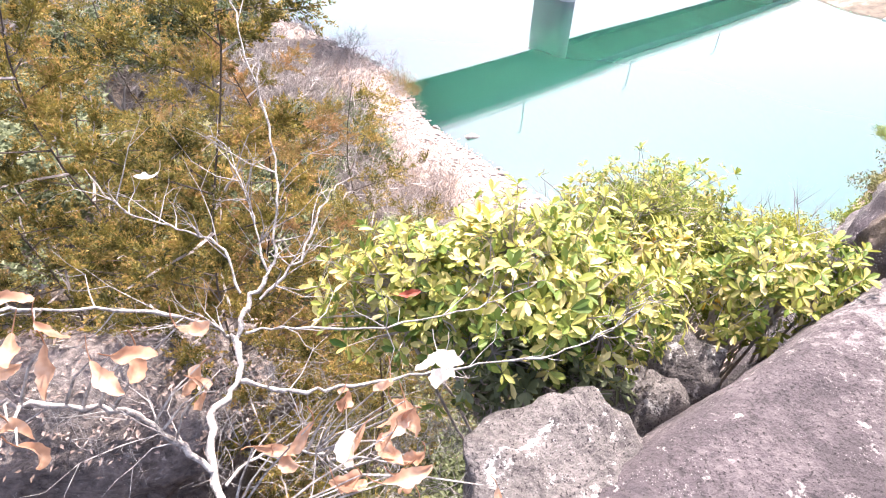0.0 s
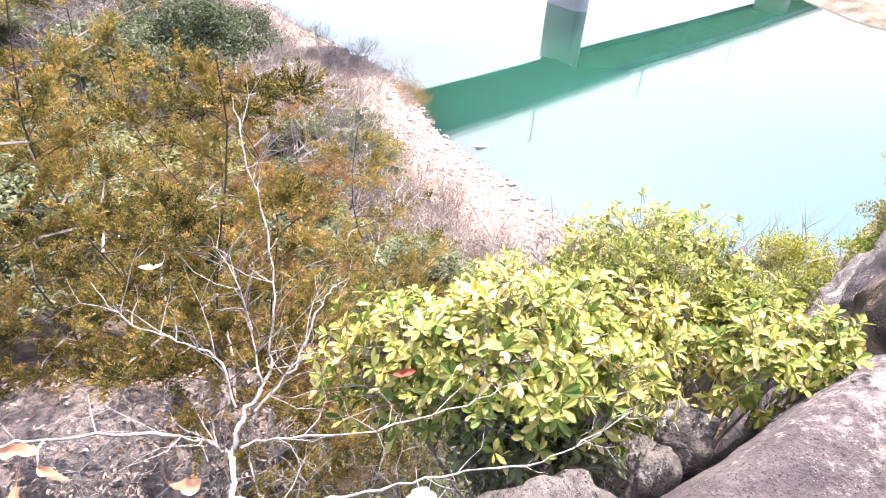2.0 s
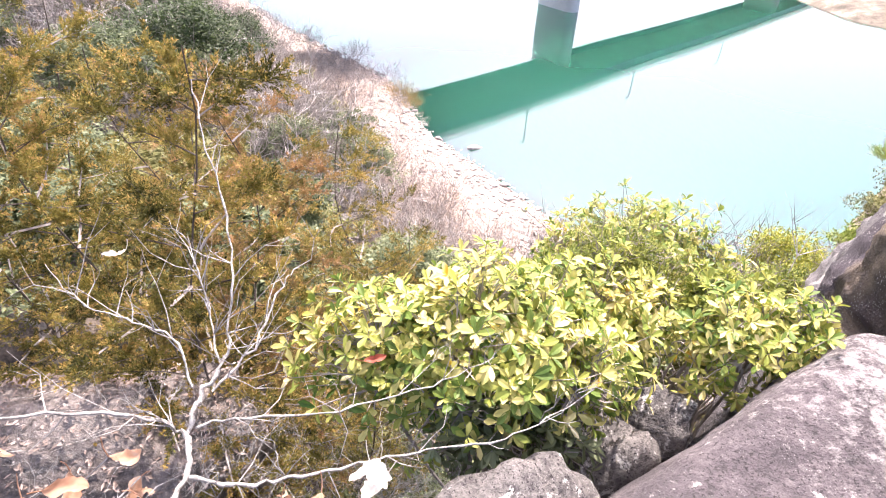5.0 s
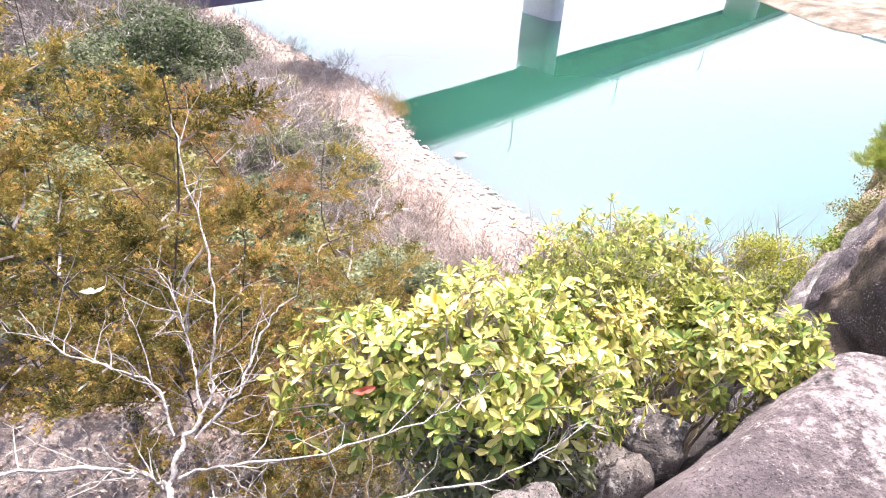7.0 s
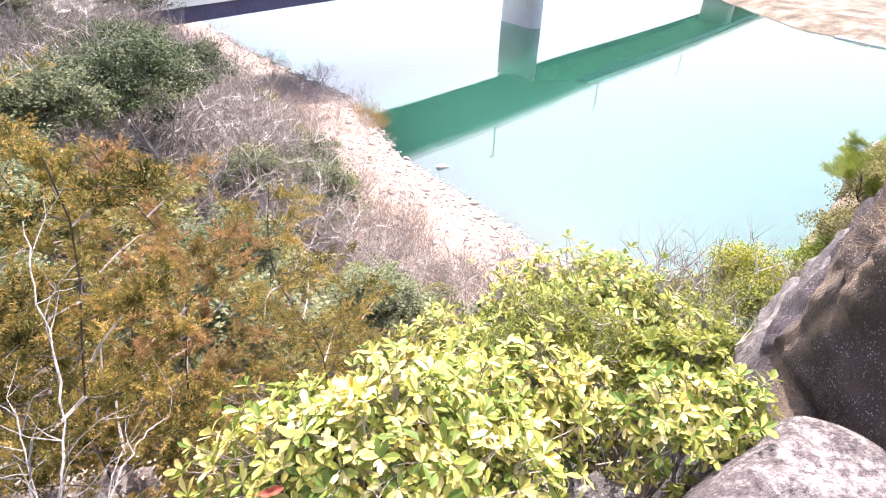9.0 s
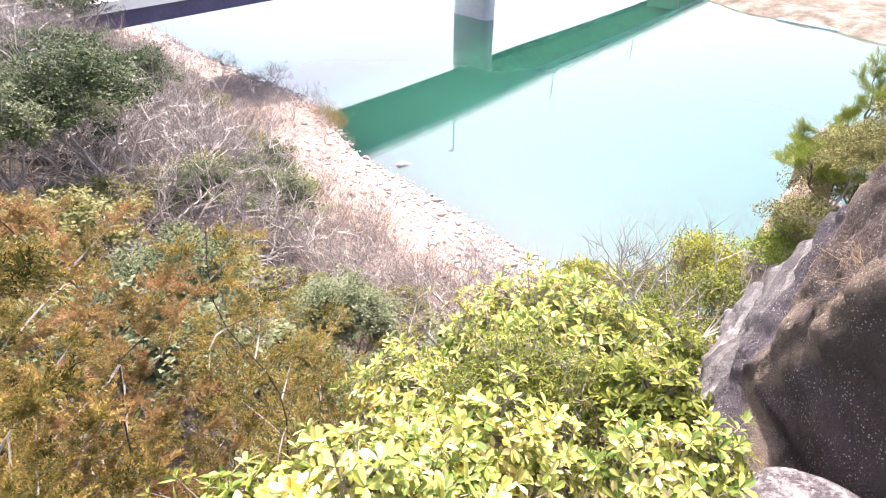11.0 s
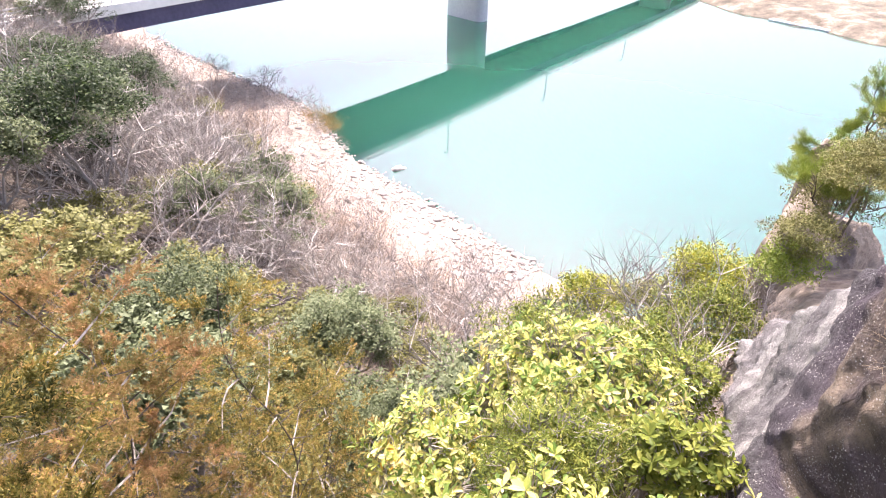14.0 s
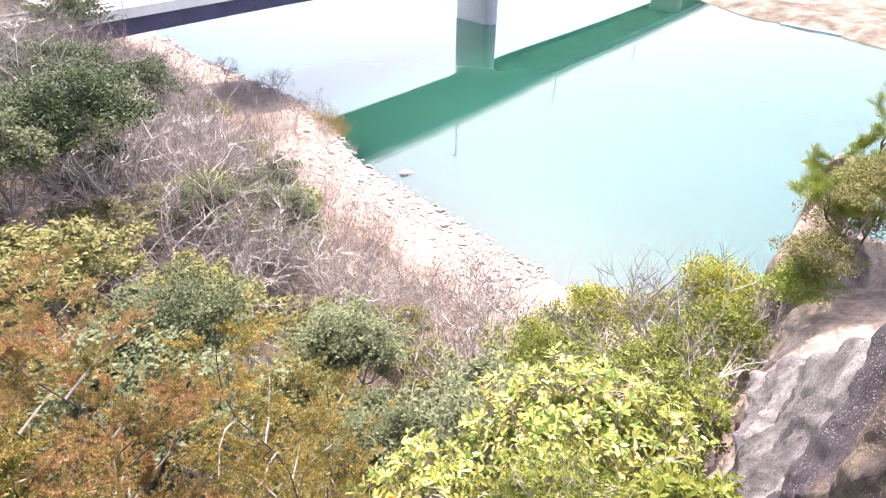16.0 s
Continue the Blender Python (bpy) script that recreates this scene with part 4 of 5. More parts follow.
for _ in range(16000):
    x, y = rng.uniform(-48, 9), rng.uniform(5.0, 95)
    d = float(line_distance(np.array(x), np.array(y), SHORE))
    if d < 5.4 or d > 34 or x < -0.62 * y - 3 or (x > -3.0 and y < 6.4) or (x > 2.6 and y < 8.0):
        continue
    if d < 8.0:
        if rng.random() < 0.5 or (y > 44 and d < 6.6):
            continue
        kind = "brush" if rng.random() < 0.40 else "bare"
    elif x < -0.24 * y - 3.2 and 15 < y < 29:
        kind = rng.choice(["dark", "bare", "green"], p=[0.62, 0.22, 0.16])
    elif x < -0.24 * y - 3.0 and 29 <= y < 60:
        kind = rng.choice(["dark", "bare", "olive"], p=[0.13, 0.77, 0.10])
    elif -11 < x < -5 and 17 < y < 27:
        kind = rng.choice(["bare", "dark", "olive"], p=[0.78, 0.10, 0.12])
    elif d < 11:
        kind = rng.choice(["bare", "brush", "olive"], p=[0.74, 0.10, 0.16])
    elif d < 13.5:
        kind = rng.choice(["bare", "brush", "olive", "green"], p=[0.48, 0.06, 0.26, 0.20])
    elif x < -3.0 and 8.0 < y < 15:
        kind = rng.choice(["green", "olive", "dark", "bare"], p=[0.30, 0.20, 0.28, 0.22])
    elif x < -8.5 and y > 16:
        kind = rng.choice(["dark", "bare", "green"], p=[0.42, 0.43, 0.15])
    else:
        kind = rng.choice(["green", "olive", "bare"], p=[0.30, 0.24, 0.46] if y > 11 else [0.46, 0.32, 0.22])
    if y > 40 and d < 15:
        kind = "bare" if rng.random() < 0.7 else "brush"
    if y < 21 and kind in ("green", "olive"):
        kind = str(kind) + "_near"
    gap = {"brush": 1.1, "bare": 1.45, "olive": 1.4, "green": 1.6, "dark": 2.2, "green_near": 1.5, "olive_near": 1.4}[kind] * (1 + max(0.0, y - 30) / 70)
    if any((x - a) ** 2 + (y - b) ** 2 < ((gap + g) / 2) ** 2 for a, b, g in placed):
        continue
    placed.append((x, y, gap))
    spots[kind].append((x, y, gap))
for kind, where in spots.items():
    for n, (x, y, gap) in enumerate(where):
        proto = kinds[kind][n % len(kinds[kind])]
        ob = proto if n < len(kinds[kind]) else copy_thing(proto, Matrix())
        tagged(ob, group=kind.replace("_near", "") + " growth on the hillside")
        small = 0.6 if kind == "bare" and float(line_distance(np.array(x), np.array(y), SHORE)) < 9.5 else 1.0
        stand(ob, x, y, small * (1.0 + max(0.0, y - 30) / 110 if kind != "bare" or y < 38 else 0.85) * rng.uniform(0.8, 1.2) * (1.2 if kind == "bare" and y < 38 else 1.0), rng.uniform(0, 360))

# trees that stand out
stand(bare_tree("bare_tree", 91, 5.2, "bright white-barked leafless tree on the slope", BARK_PALE, 3, 4, 0.9, 0.031, 4, 5, BARK_GREY), -7.4, 18.2, 1.2, 40)
stand(bare_tree("bare_tree", 90, 5.4, "tangled white-barked leafless tree on the slope", BARK_PALE, 3, 4, 0.9, 0.031, 4, 5, BARK_GREY), -5.4, 20.5, 1.15, 10)
stand(bare_tree("bare_tree", 88, 5.0, "crooked white-barked leafless tree on the slope", BARK_PALE, 3, 4, 0.95, 0.030, 4, 5, BARK_GREY), -8.9, 21.6, 1.15, 130)
stand(bare_tree("bare_tree", 89, 4.8, "crooked white-barked leafless tree on the slope", BARK_PALE, 3, 4, 0.95, 0.030, 4, 5, BARK_GREY), -7.2, 23.6, 1.1, 250)
stand(leafy_tree("evergreen_tree", 92, 4.6, 1.05, LEAF_GREEN, "rounded silvery-green evergreen shrub on the slope", (0.06, 0.030), 150, 62), -2.15, 7.5, 1.0, 10, z=-6.65)
stand(leafy_tree("gold_shrub", 93, 5.0, 1.55, LEAF_GOLD, "bright golden-green shrub at the cliff foot", (0.085, 0.042), 170, 60), 8.2, 11.0, 1.0, 0, z=-9.7)
stand(leafy_tree("gold_shrub", 98, 3.6, 1.4, LEAF_FINE, "deep golden-green shrub against the cliff", (0.08, 0.04), 120, 60), 7.3, 9.3, 1.0, 0, z=-8.1)
stand(leafy_tree("olive_shrub", 94, 3.4, 1.1, LEAF_FINE, "olive-green shrub at the cliff foot", (0.08, 0.035), 100, 60), 5.3, 8.0, 1.0, 50, z=-7.5)
stand(leafy_tree("olive_shrub", 95, 4.0, 1.5, LEAF_OLIVE, "olive-brown shrub below the broadleaf shrubs", (0.08, 0.035), 100, 60), 6.3, 10.3, 1.0, 80, z=-9.0)
stand(leafy_tree("young_tree", 96, 3.6, 0.95, LEAF_GOLD, "bright yellow-green young tree on the slope", (0.09, 0.045), 80, 50), 5.3, 11.0, 1.0, 120, z=-8.9)
stand(leafy_tree("olive_shrub", 99, 3.6, 1.4, LEAF_FINE, "olive-green scrub on the slope", (0.08, 0.035), 90, 60), 3.6, 9.3, 1.0, 20, z=-8.3)
stand(bare_tree("bare_tree", 97, 4.4, "thin leafless tree against the lake", BARK_GREY, 4, 3, 0.8, 0.026, 2, 5), 5.8, 9.8, 1.15, 0, z=-9.0)
stand(bare_tree("bare_tree", 88, 3.4, "thin leafless tree above the beach", BARK_GREY, 4, 2, 0.7, 0.02, 3, 5), 4.2, 15.2, 1.0, 0)
for n, (x, y) in enumerate(((-21.5, 41.5), (-22, 37), (-19.5, 35), (-23.5, 33), (-18, 29.5), (-15, 30), (-12, 24.5), (-28, 43))):
    tall_tree = copy_thing(kinds["dark"][n % 2] if n % 3 == 0 else kinds["bare"][n % 2], Matrix())
    stand(tall_tree, x, y, rng.uniform(1.05, 1.3) if n % 3 else 0.95, rng.uniform(0, 360))
for n, (x, y, k) in enumerate(((-13.2, 33.0, 1.3), (-14.6, 33.6, 1.35), (-12.5, 35.0, 1.35), (-15.2, 38.6, 1.2), (-17.0, 39.0, 1.15), (-13.6, 37.2, 1.2), (-16.2, 36.0, 1.25), (-9.8, 31.0, 1.1), (-10.6, 28.4, 1.1))):
    stand(copy_thing(kinds["bare"][n % 3], Matrix()), x, y, k, rng.uniform(0, 360))
stand(leafy_tree("olive_shrub", 89, 3.2, 1.1, LEAF_GREEN, "grey-green scrub on the slope above the beach", (0.08, 0.035), 90, 50), 4.6, 10.4, 1.0, 20, z=-8.6)
stand(bare_tree("bare_tree", 87, 4.8, "pale tangled leafless tree on the slope", BARK_PALE, 3, 4, 0.9, 0.030, 4, 8, BARK_GREY), -4.2, 16.6, 1.0, 200)
for n, (x, y) in enumerate(((-9.5, 46.5), (-7.5, 44.5), (-6.2, 42.0), (-4.6, 39.5), (-11.5, 49.5), (-8.6, 49.2), (-5.6, 45.6), (-3.4, 37.4), (-13.5, 52.5))):
    stand(copy_thing(kinds["bare"][n % 3], Matrix()), x, y, rng.uniform(0.55, 0.8), rng.uniform(0, 360))
# undergrowth round the conifers
rng = np.random.default_rng(8)
low = [leafy_tree("broadleaf_bush", 81 + k, 1.7, 0.75, LEAF_GREEN if k else LEAF_OLIVE, "green broadleaf undergrowth below the conifers", (0.078, 0.036), 64, 20) for k in range(2)]
twiggy = bare_tree("twiggy_bush", 84, 1.6, "leafless twiggy undergrowth below the conifers", BARK_GREY, 4, 3, 0.8, 0.016, 3, 4)
n = 0
for x, y in ((-0.5, 3.0), (0.1, 3.6), (-1.4, 3.9), (0.5, 4.3), (-0.6, 5.0), (0.9, 5.2), (-1.7, 5.6), (0.0, 6.0), (1.6, 5.6), (-2.6, 5.7), (-0.9, 6.8), (1.0, 6.8), (2.4, 6.6), (-3.4, 4.2), (2.0, 7.6), (0.2, 7.6), (-3.3, 6.2), (0.3, 2.7), (3.2, 5.6), (3.3, 7.2), (4.3, 6.9)):
    proto = low[n % 2]
    stand(proto if n < 2 else copy_thing(proto, Matrix()), x, y, rng.uniform(0.9, 1.35), rng.uniform(0, 360))
    if n % 2 == 0:
        stand(twiggy if n == 0 else copy_thing(twiggy, Matrix()), x + rng.uniform(-0.5, 0.5), y + rng.uniform(-0.4, 0.4), rng.uniform(0.9, 1.4), rng.uniform(0, 360))
    n += 1
dry_twigs = bare_tree("twiggy_bush", 85, 1.0, "dry whitish twigs beside the boulder", BARK_WHITE, 3, 3, 0.9, 0.012, 4, 4, BARK_WHITE)
stand(dry_twigs, 0.30, 1.62, 0.75, 0, z=-0.75)
stand(copy_thing(dry_twigs, Matrix()), 0.58, 1.72, 0.7, 130, z=-0.85)
stand(copy_thing(dry_twigs, Matrix()), 0.02, 1.55, 0.6, 250, z=-0.85)
for x, y, z, k, turn in ((-0.45, 1.80, -0.75, 0.7, 40), (-0.85, 1.95, -0.7, 0.6, 200), (-0.20, 1.95, -0.8, 0.8, 300), (-1.15, 1.75, -0.75, 0.55, 100), (0.25, 1.95, -1.0, 0.85, 20)):
    stand(copy_thing(dry_twigs, Matrix()), x, y, k, turn, z=z)
for n, (x, y) in enumerate(((-3.7, 43.0), (-3.2, 41.6), (-4.3, 44.4))):
    stand(brush("rust_brush", 76 + n, 1.4, 0.8, LEAF_RUST, "rust-red dry brush at the water's edge", 260), x, y, 1.0, 0)


# ---- pines on the cliff ----
def pine(name, seed, limbs, label):
    """A crooked pine: forking limbs with tufts of long needles at the ends."""
    rng = np.random.default_rng(seed)
    thing = tagged(new(name), label, "tree")
    wood, needles, tips = Geo(), Geo(), []
    for d, length, radius in limbs:
        d = np.array(d, float)
        grow(rng, wood, tips, np.zeros(3), d / np.linalg.norm(d), length, radius, 3, 0.75, 4, 0.2, 0.2, 0.62, 6)
    for p, d in tips:
        for back in (0.0, 0.05, 0.11, 0.18, 0.26):
            m = 38
            way = unit(rng, m) * 0.8 + d + np.array((0, 0, 0.3))
            way /= np.linalg.norm(way, axis=1)[:, None]
            needles.blades(np.repeat((p - d * back)[None], m, 0) + rng.normal(size=(m, 3)) * 0.03, way, unit(rng, m), 0.095 * rng.uniform(0.7, 1.1, m), 0.0055)
    part("trunk", wood, BARK_DARK, thing)
    part("needles", needles, LEAF_PINE, thing)
    return thing


pine("pine_tree", 101, [((-0.3, 0.1, 1), 1.5, 0.05), ((-0.8, -0.2, 0.7), 1.2, 0.035), ((0.5, 0, 0.9), 1.2, 0.035)], "crooked green pine rooted on the cliff edge").location = (10.9, 9.9, -3.2)
pine("pine_tree", 102, [((-0.6, 0, 0.7), 0.9, 0.03), ((0.4, 0.2, 0.8), 0.9, 0.03)], "low young pine on the cliff side").location = (8.7, 8.9, -3.3)
pine("pine_tree", 103, [((-0.1, 0, 0.9), 0.85, 0.035), ((0.6, -0.2, 0.8), 0.85, 0.03), ((-0.7, 0.1, 0.45), 0.6, 0.02)], "pine with bright green needle tufts on the rocks").location = (10.5, 11.1, -2.62)
stand(leafy_tree("cliff_shrub", 104, 1.9, 0.8, LEAF_OLIVE, "olive-brown scrub on the cliff top", (0.048, 0.021), 80, 70), 8.3, 8.7, 1.0, 0, z=-3.2)
stand(leafy_tree("cliff_shrub", 105, 1.5, 0.7, LEAF_OLIVE, "olive-brown scrub clinging to the cliff side", (0.048, 0.021), 70, 60), 7.5, 8.3, 1.0, 60, z=-3.7)
stand(leafy_tree("cliff_shrub", 108, 1.7, 0.75, LEAF_PINE, "bright olive scrub at the cliff end", (0.07, 0.025), 60, 50), 7.3, 8.3, 1.0, 60, z=-4.5)
stand(leafy_tree("cliff_shrub", 109, 1.6, 0.8, LEAF_OLIVE, "brown-green scrub on the cliff shoulder", (0.048, 0.021), 80, 70), 8.9, 8.9, 1.0, 10, z=-2.7)
stand(leafy_tree("cliff_shrub", 110, 1.8, 0.9, LEAF_OLIVE, "olive scrub on the outcrop", (0.048, 0.021), 80, 60), 8.7, 9.4, 1.0, 10, z=-3.9)
stand(leafy_tree("cliff_shrub", 111, 1.6, 0.9, LEAF_PINE, "yellow-green scrub on the outcrop", (0.07, 0.026), 60, 40), 9.6, 9.7, 1.0, 10, z=-3.3)
stand(bare_tree("bare_bush", 106, 1.1, "small leafless bush at the cliff foot", BARK_GREY, 4, 3, 0.8, 0.02, 3, 5), 5.9, 6.75, 1.0, 0, z=-3.4)
tuft = brush("dry_grass_tuft", 107, 0.20, 0.07, STRAW, "tuft of dry straw-coloured grass on the cliff", 90, "grass", 0.0025)
tuft.matrix_basis = pose(2.56, 2.60, 0.62, 20, -50, 0)


# ---- the bare tree close to the path ----
def smooth_line(pts, n):
    """A rounded line through a few points."""
    p = np.array(pts, float)
    p = np.vstack([2 * p[0] - p[1], p, 2 * p[-1] - p[-2]])
    out = []
    for i in range(1, len(p) - 2):
        for t in np.linspace(0, 1, n, endpoint=False):
            a, b, c, d = p[i - 1], p[i], p[i + 1], p[i + 2]
            out.append(0.5 * (2 * b + (c - a) * t + (2 * a - 5 * b + 4 * c - d) * t * t + (3 * b - a - 3 * c + d) * t ** 3))
    out.append(p[-2])
    return np.array(out)


lichen_tree = tagged(new("lichen_tree"), "leafless small tree with whitish lichen-covered branches", "tree")
lichen_tree.location = (0.25, 0.75, -0.6)
root = np.array((0.25, 0.75, -0.6))
LICHEN_LIMBS = [
    ("trunk", 0.017, 0.010, [(0.25, 0.75, -0.6), (0.13, 0.78, -0.1), (0.066, 0.834, 0.353), (-0.028, 0.964, 0.383), (-0.07, 1.069, 0.421), (-0.049, 1.174, 0.426), (-0.073, 1.245, 0.46), (-0.064, 1.311, 0.493), (-0.041, 1.379, 0.528)]),
    ("branch", 0.0075, 0.003, [(-0.041, 1.379, 0.528), (-0.031, 1.439, 0.566), (-0.045, 1.551, 0.668), (-0.101, 1.707, 0.787), (-0.179, 1.835, 0.912), (-0.236, 1.95, 1.021)]),
    ("branch", 0.005, 0.002, [(-0.038, 1.388, 0.538), (-0.111, 1.527, 0.631), (-0.183, 1.643, 0.719)]),
    ("branch", 0.007, 0.0025, [(-0.046, 1.336, 0.497), (0.018, 1.453, 0.526), (0.052, 1.615, 0.605), (0.084, 1.676, 0.615)]),
    ("branch", 0.006, 0.002, [(-0.083, 1.326, 0.52), (-0.149, 1.405, 0.59), (-0.266, 1.438, 0.614), (-0.381, 1.461, 0.638), (-0.464, 1.502, 0.713)]),
    ("branch", 0.008, 0.006, [(-0.078, 1.244, 0.462), (-0.114, 1.242, 0.494), (-0.219, 1.215, 0.551), (-0.357, 1.152, 0.604), (-0.448, 1.096, 0.645)]),
    ("branch", 0.006, 0.0025, [(-0.058, 1.258, 0.466), (0.028, 1.319, 0.431), (0.223, 1.413, 0.361), (0.455, 1.554, 0.316), (0.637, 1.668, 0.327)]),
    ("branch", 0.009, 0.003, [(-0.052, 1.164, 0.42), (0.034, 1.178, 0.384), (0.122, 1.208, 0.356), (0.267, 1.266, 0.34), (0.438, 1.329, 0.327), (0.619, 1.362, 0.332), (0.77, 1.44, 0.344), (0.9, 1.524, 0.375)]),
    ("branch", 0.011, 0.007, [(-0.039, 0.973, 0.394), (-0.115, 0.994, 0.483), (-0.176, 0.978, 0.552), (-0.259, 0.935, 0.612), (-0.315, 0.913, 0.648)]),
    ("branch", 0.006, 0.003, [(-0.009, 0.954, 0.382), (0.039, 1.032, 0.376), (0.129, 1.059, 0.344), (0.196, 1.049, 0.288)]),
]
rng = np.random.default_rng(77)
for name, r0, r1, pts in LICHEN_LIMBS:
    g = Geo()
    line = smooth_line(pts, 5) - root
    line[1:-1] += rng.normal(size=(len(line) - 2, 3)) * 0.004
    rad = np.linspace(r0, r1, len(line)) * rng.uniform(0.72, 1.28, len(line)) * 0.52
    g.tube(line, rad, 8)
    if name == "branch":
        for _ in range(14):
            i = rng.integers(2, len(line) - 1)
            d = line[i + 1] - line[i]
            d = d / np.linalg.norm(d) * 0.7 + unit(rng, 1)[0] * 0.8 + np.array((0, 0, 0.15))
            tips = []
            grow(rng, g, tips, line[i], d / np.linalg.norm(d), rng.uniform(0.05, 0.14), 0.0018, 1, 0.7, 2, 0.1, 0.22, 0.8, 4)
    part(name, g, BARK_WHITE, lichen_tree, smooth=True)


def curled_leaf(length, width, curl, twist=1.2, seed=0):
    """A dry leaf folded along its rib, twisted and curled, with a ragged edge and a stalk."""
    g = Geo()
    nu, nv = 15, 7
    v = []
    for i in range(nu):
        t = i / (nu - 1)
        w = width * (math.sin(math.pi * min(1, t * 0.96 + 0.02)) ** 0.7) * (1 + 0.22 * noise.noise(Vector((t * 6, seed, 0))))
        a = twist * (t - 0.2) + 0.3 * math.sin(5 * t + seed)
        fold = 0.55 + 0.5 * noise.noise(Vector((t * 3, seed, 4.0)))
        bend = curl * 1.6 * t
        cx, cz = length * (math.sin(bend) / (curl * 1.6)), length * ((1 - math.cos(bend)) / (curl * 1.6))
        for j in range(nv):
            sd = j / (nv - 1) * 2 - 1
            sd *= 1 + 0.16 * noise.noise(Vector((t * 13, sd * 3, seed)))
            oy, oz = w * 0.5 * sd * math.cos(fold), w * 0.5 * abs(sd) * math.sin(fold) + 0.05 * width * noise.noise(Vector((t * 9, sd * 4, seed + 9)))
            oy, oz = oy * math.cos(a) - oz * math.sin(a), oy * math.sin(a) + oz * math.cos(a)
            v.append((cx - oz * math.sin(bend), oy, cz + oz * math.cos(bend)))
    i, j = np.meshgrid(np.arange(nu - 1), np.arange(nv - 1), indexing="ij")
    g.add(v, np.stack([i * nv + j, (i + 1) * nv + j, (i + 1) * nv + j + 1, i * nv + j + 1], -1).reshape(-1, 4))
    g.tube([(0, 0, 0), (-0.02, 0, 0.006), (-0.035, 0, 0.016)], [0.0012, 0.001, 0.001], 4)
    return g


leaf_meshes = [curled_leaf(*a).mesh("dead_leaf", LEAF_DEAD, True) for a in ((0.082, 0.030, 0.7, 1.6, 1), (0.070, 0.034, 1.1, -1.2, 2), (0.088, 0.028, -0.7, 2.2, 3), (0.06, 0.036, 1.4, 0.8, 4), (0.078, 0.024, 0.5, -2.4, 5))]
pale_mesh = curled_leaf(0.075, 0.048, 0.9, 1.4, 6).mesh("dead_leaf", LEAF_PALE, True)
DEAD = [(-0.129, 0.926, 0.727), (-0.109, 0.941, 0.724), (-0.067, 1.043, 0.564), (0.282, 1.048, 0.587), (0.245, 0.986, 0.542), (0.285, 0.938, 0.565), (0.26, 0.867, 0.58), (0.304, 0.882, 0.561), (0.35, 0.957, 0.513),
        (0.076, 0.928, 0.545), (-0.298, 0.996, 0.701), (-0.307, 1.049, 0.675), (-0.206, 0.837, 0.648), (0.19, 1.055, 0.478), (-0.043, 1.036, 0.545), (0.23, 0.847, 0.573), (-0.107, 0.994, 0.694)]
DEAD += [tuple(np.array(DEAD[k]) + rng.normal(size=3) * 0.05) for k in (3, 4, 5, 6, 7, 8, 9, 13, 0, 2, 5, 6, 7, 10, 11, 12, 16)]
for n, p in enumerate(DEAD):
    ob = new("dead_leaf", leaf_meshes[n % 5])
    ob.parent = lichen_tree
    ob.matrix_basis = pose(*(np.array(p) - root), rng.uniform(-80, 80), rng.uniform(25, 80), rng.uniform(0, 360))
for p in ((0.378, 1.125, 0.586), (0.39, 1.103, 0.565), (0.36, 1.11, 0.60), (0.215, 0.98, 0.53), (-0.474, 1.801, 0.546)):
    ob = tagged(new("dead_leaf", pale_mesh), "bleached white dead leaf")
    ob.parent = lichen_tree
    ob.matrix_basis = pose(*(np.array(p) - root), rng.uniform(-30, 30), rng.uniform(20, 60), rng.uniform(180, 360))
red = tagged(new("fallen_leaf", curled_leaf(0.08, 0.035, 0.3).mesh("fallen_leaf", LEAF_RED, True)), "dull red dead leaf caught on the shrub", "leaf")
red.matrix_basis = pose(0.215, 1.826, 0.111, 0, 10, 20)
# the twigs that the leaves hang from
nodes_at = np.vstack([smooth_line(l[3], 5) for l in LICHEN_LIMBS])
for p in DEAD:
    p = np.array(p)
    q = nodes_at[np.argmin(np.linalg.norm(nodes_at - p, axis=1))]
    g = Geo()
    g.tube([q - root, (q + p) / 2 - root + np.array((0, 0, 0.015)), p - root], [0.003, 0.002, 0.0012], 4)
    part("twig", g, BARK_WHITE, lichen_tree)


# dry leaves lying on the ledge
g = Geo()
ledge = [o for o in scene.objects if o.name.startswith("rock_ledge")][0]
tops = [ledge.matrix_basis @ v.co for v in ledge.data.vertices if v.normal.z > 0.45]
for _ in range(38):
    p = np.array([tops[k] for k in rng.integers(0, len(tops), 90)]) + rng.normal(size=(90, 3)) * 0.03 * np.array((1, 1, 0.1)) + np.array((0, 0, 0.008))
    way = unit(rng, 90) * np.array((1, 1, 0.15))
    g.leaves(p, way, unit(rng, 90) * 0.25 + np.array((0, 0, 1.0)), rng.uniform(0.015, 0.045, 90), rng.uniform(0.006, 0.018, 90), 0.2)
tagged(part("fallen_leaves", g, LEAF_LITTER), "dry brown leaves lying on the rock ledge", "leaf litter", kind="stuff")


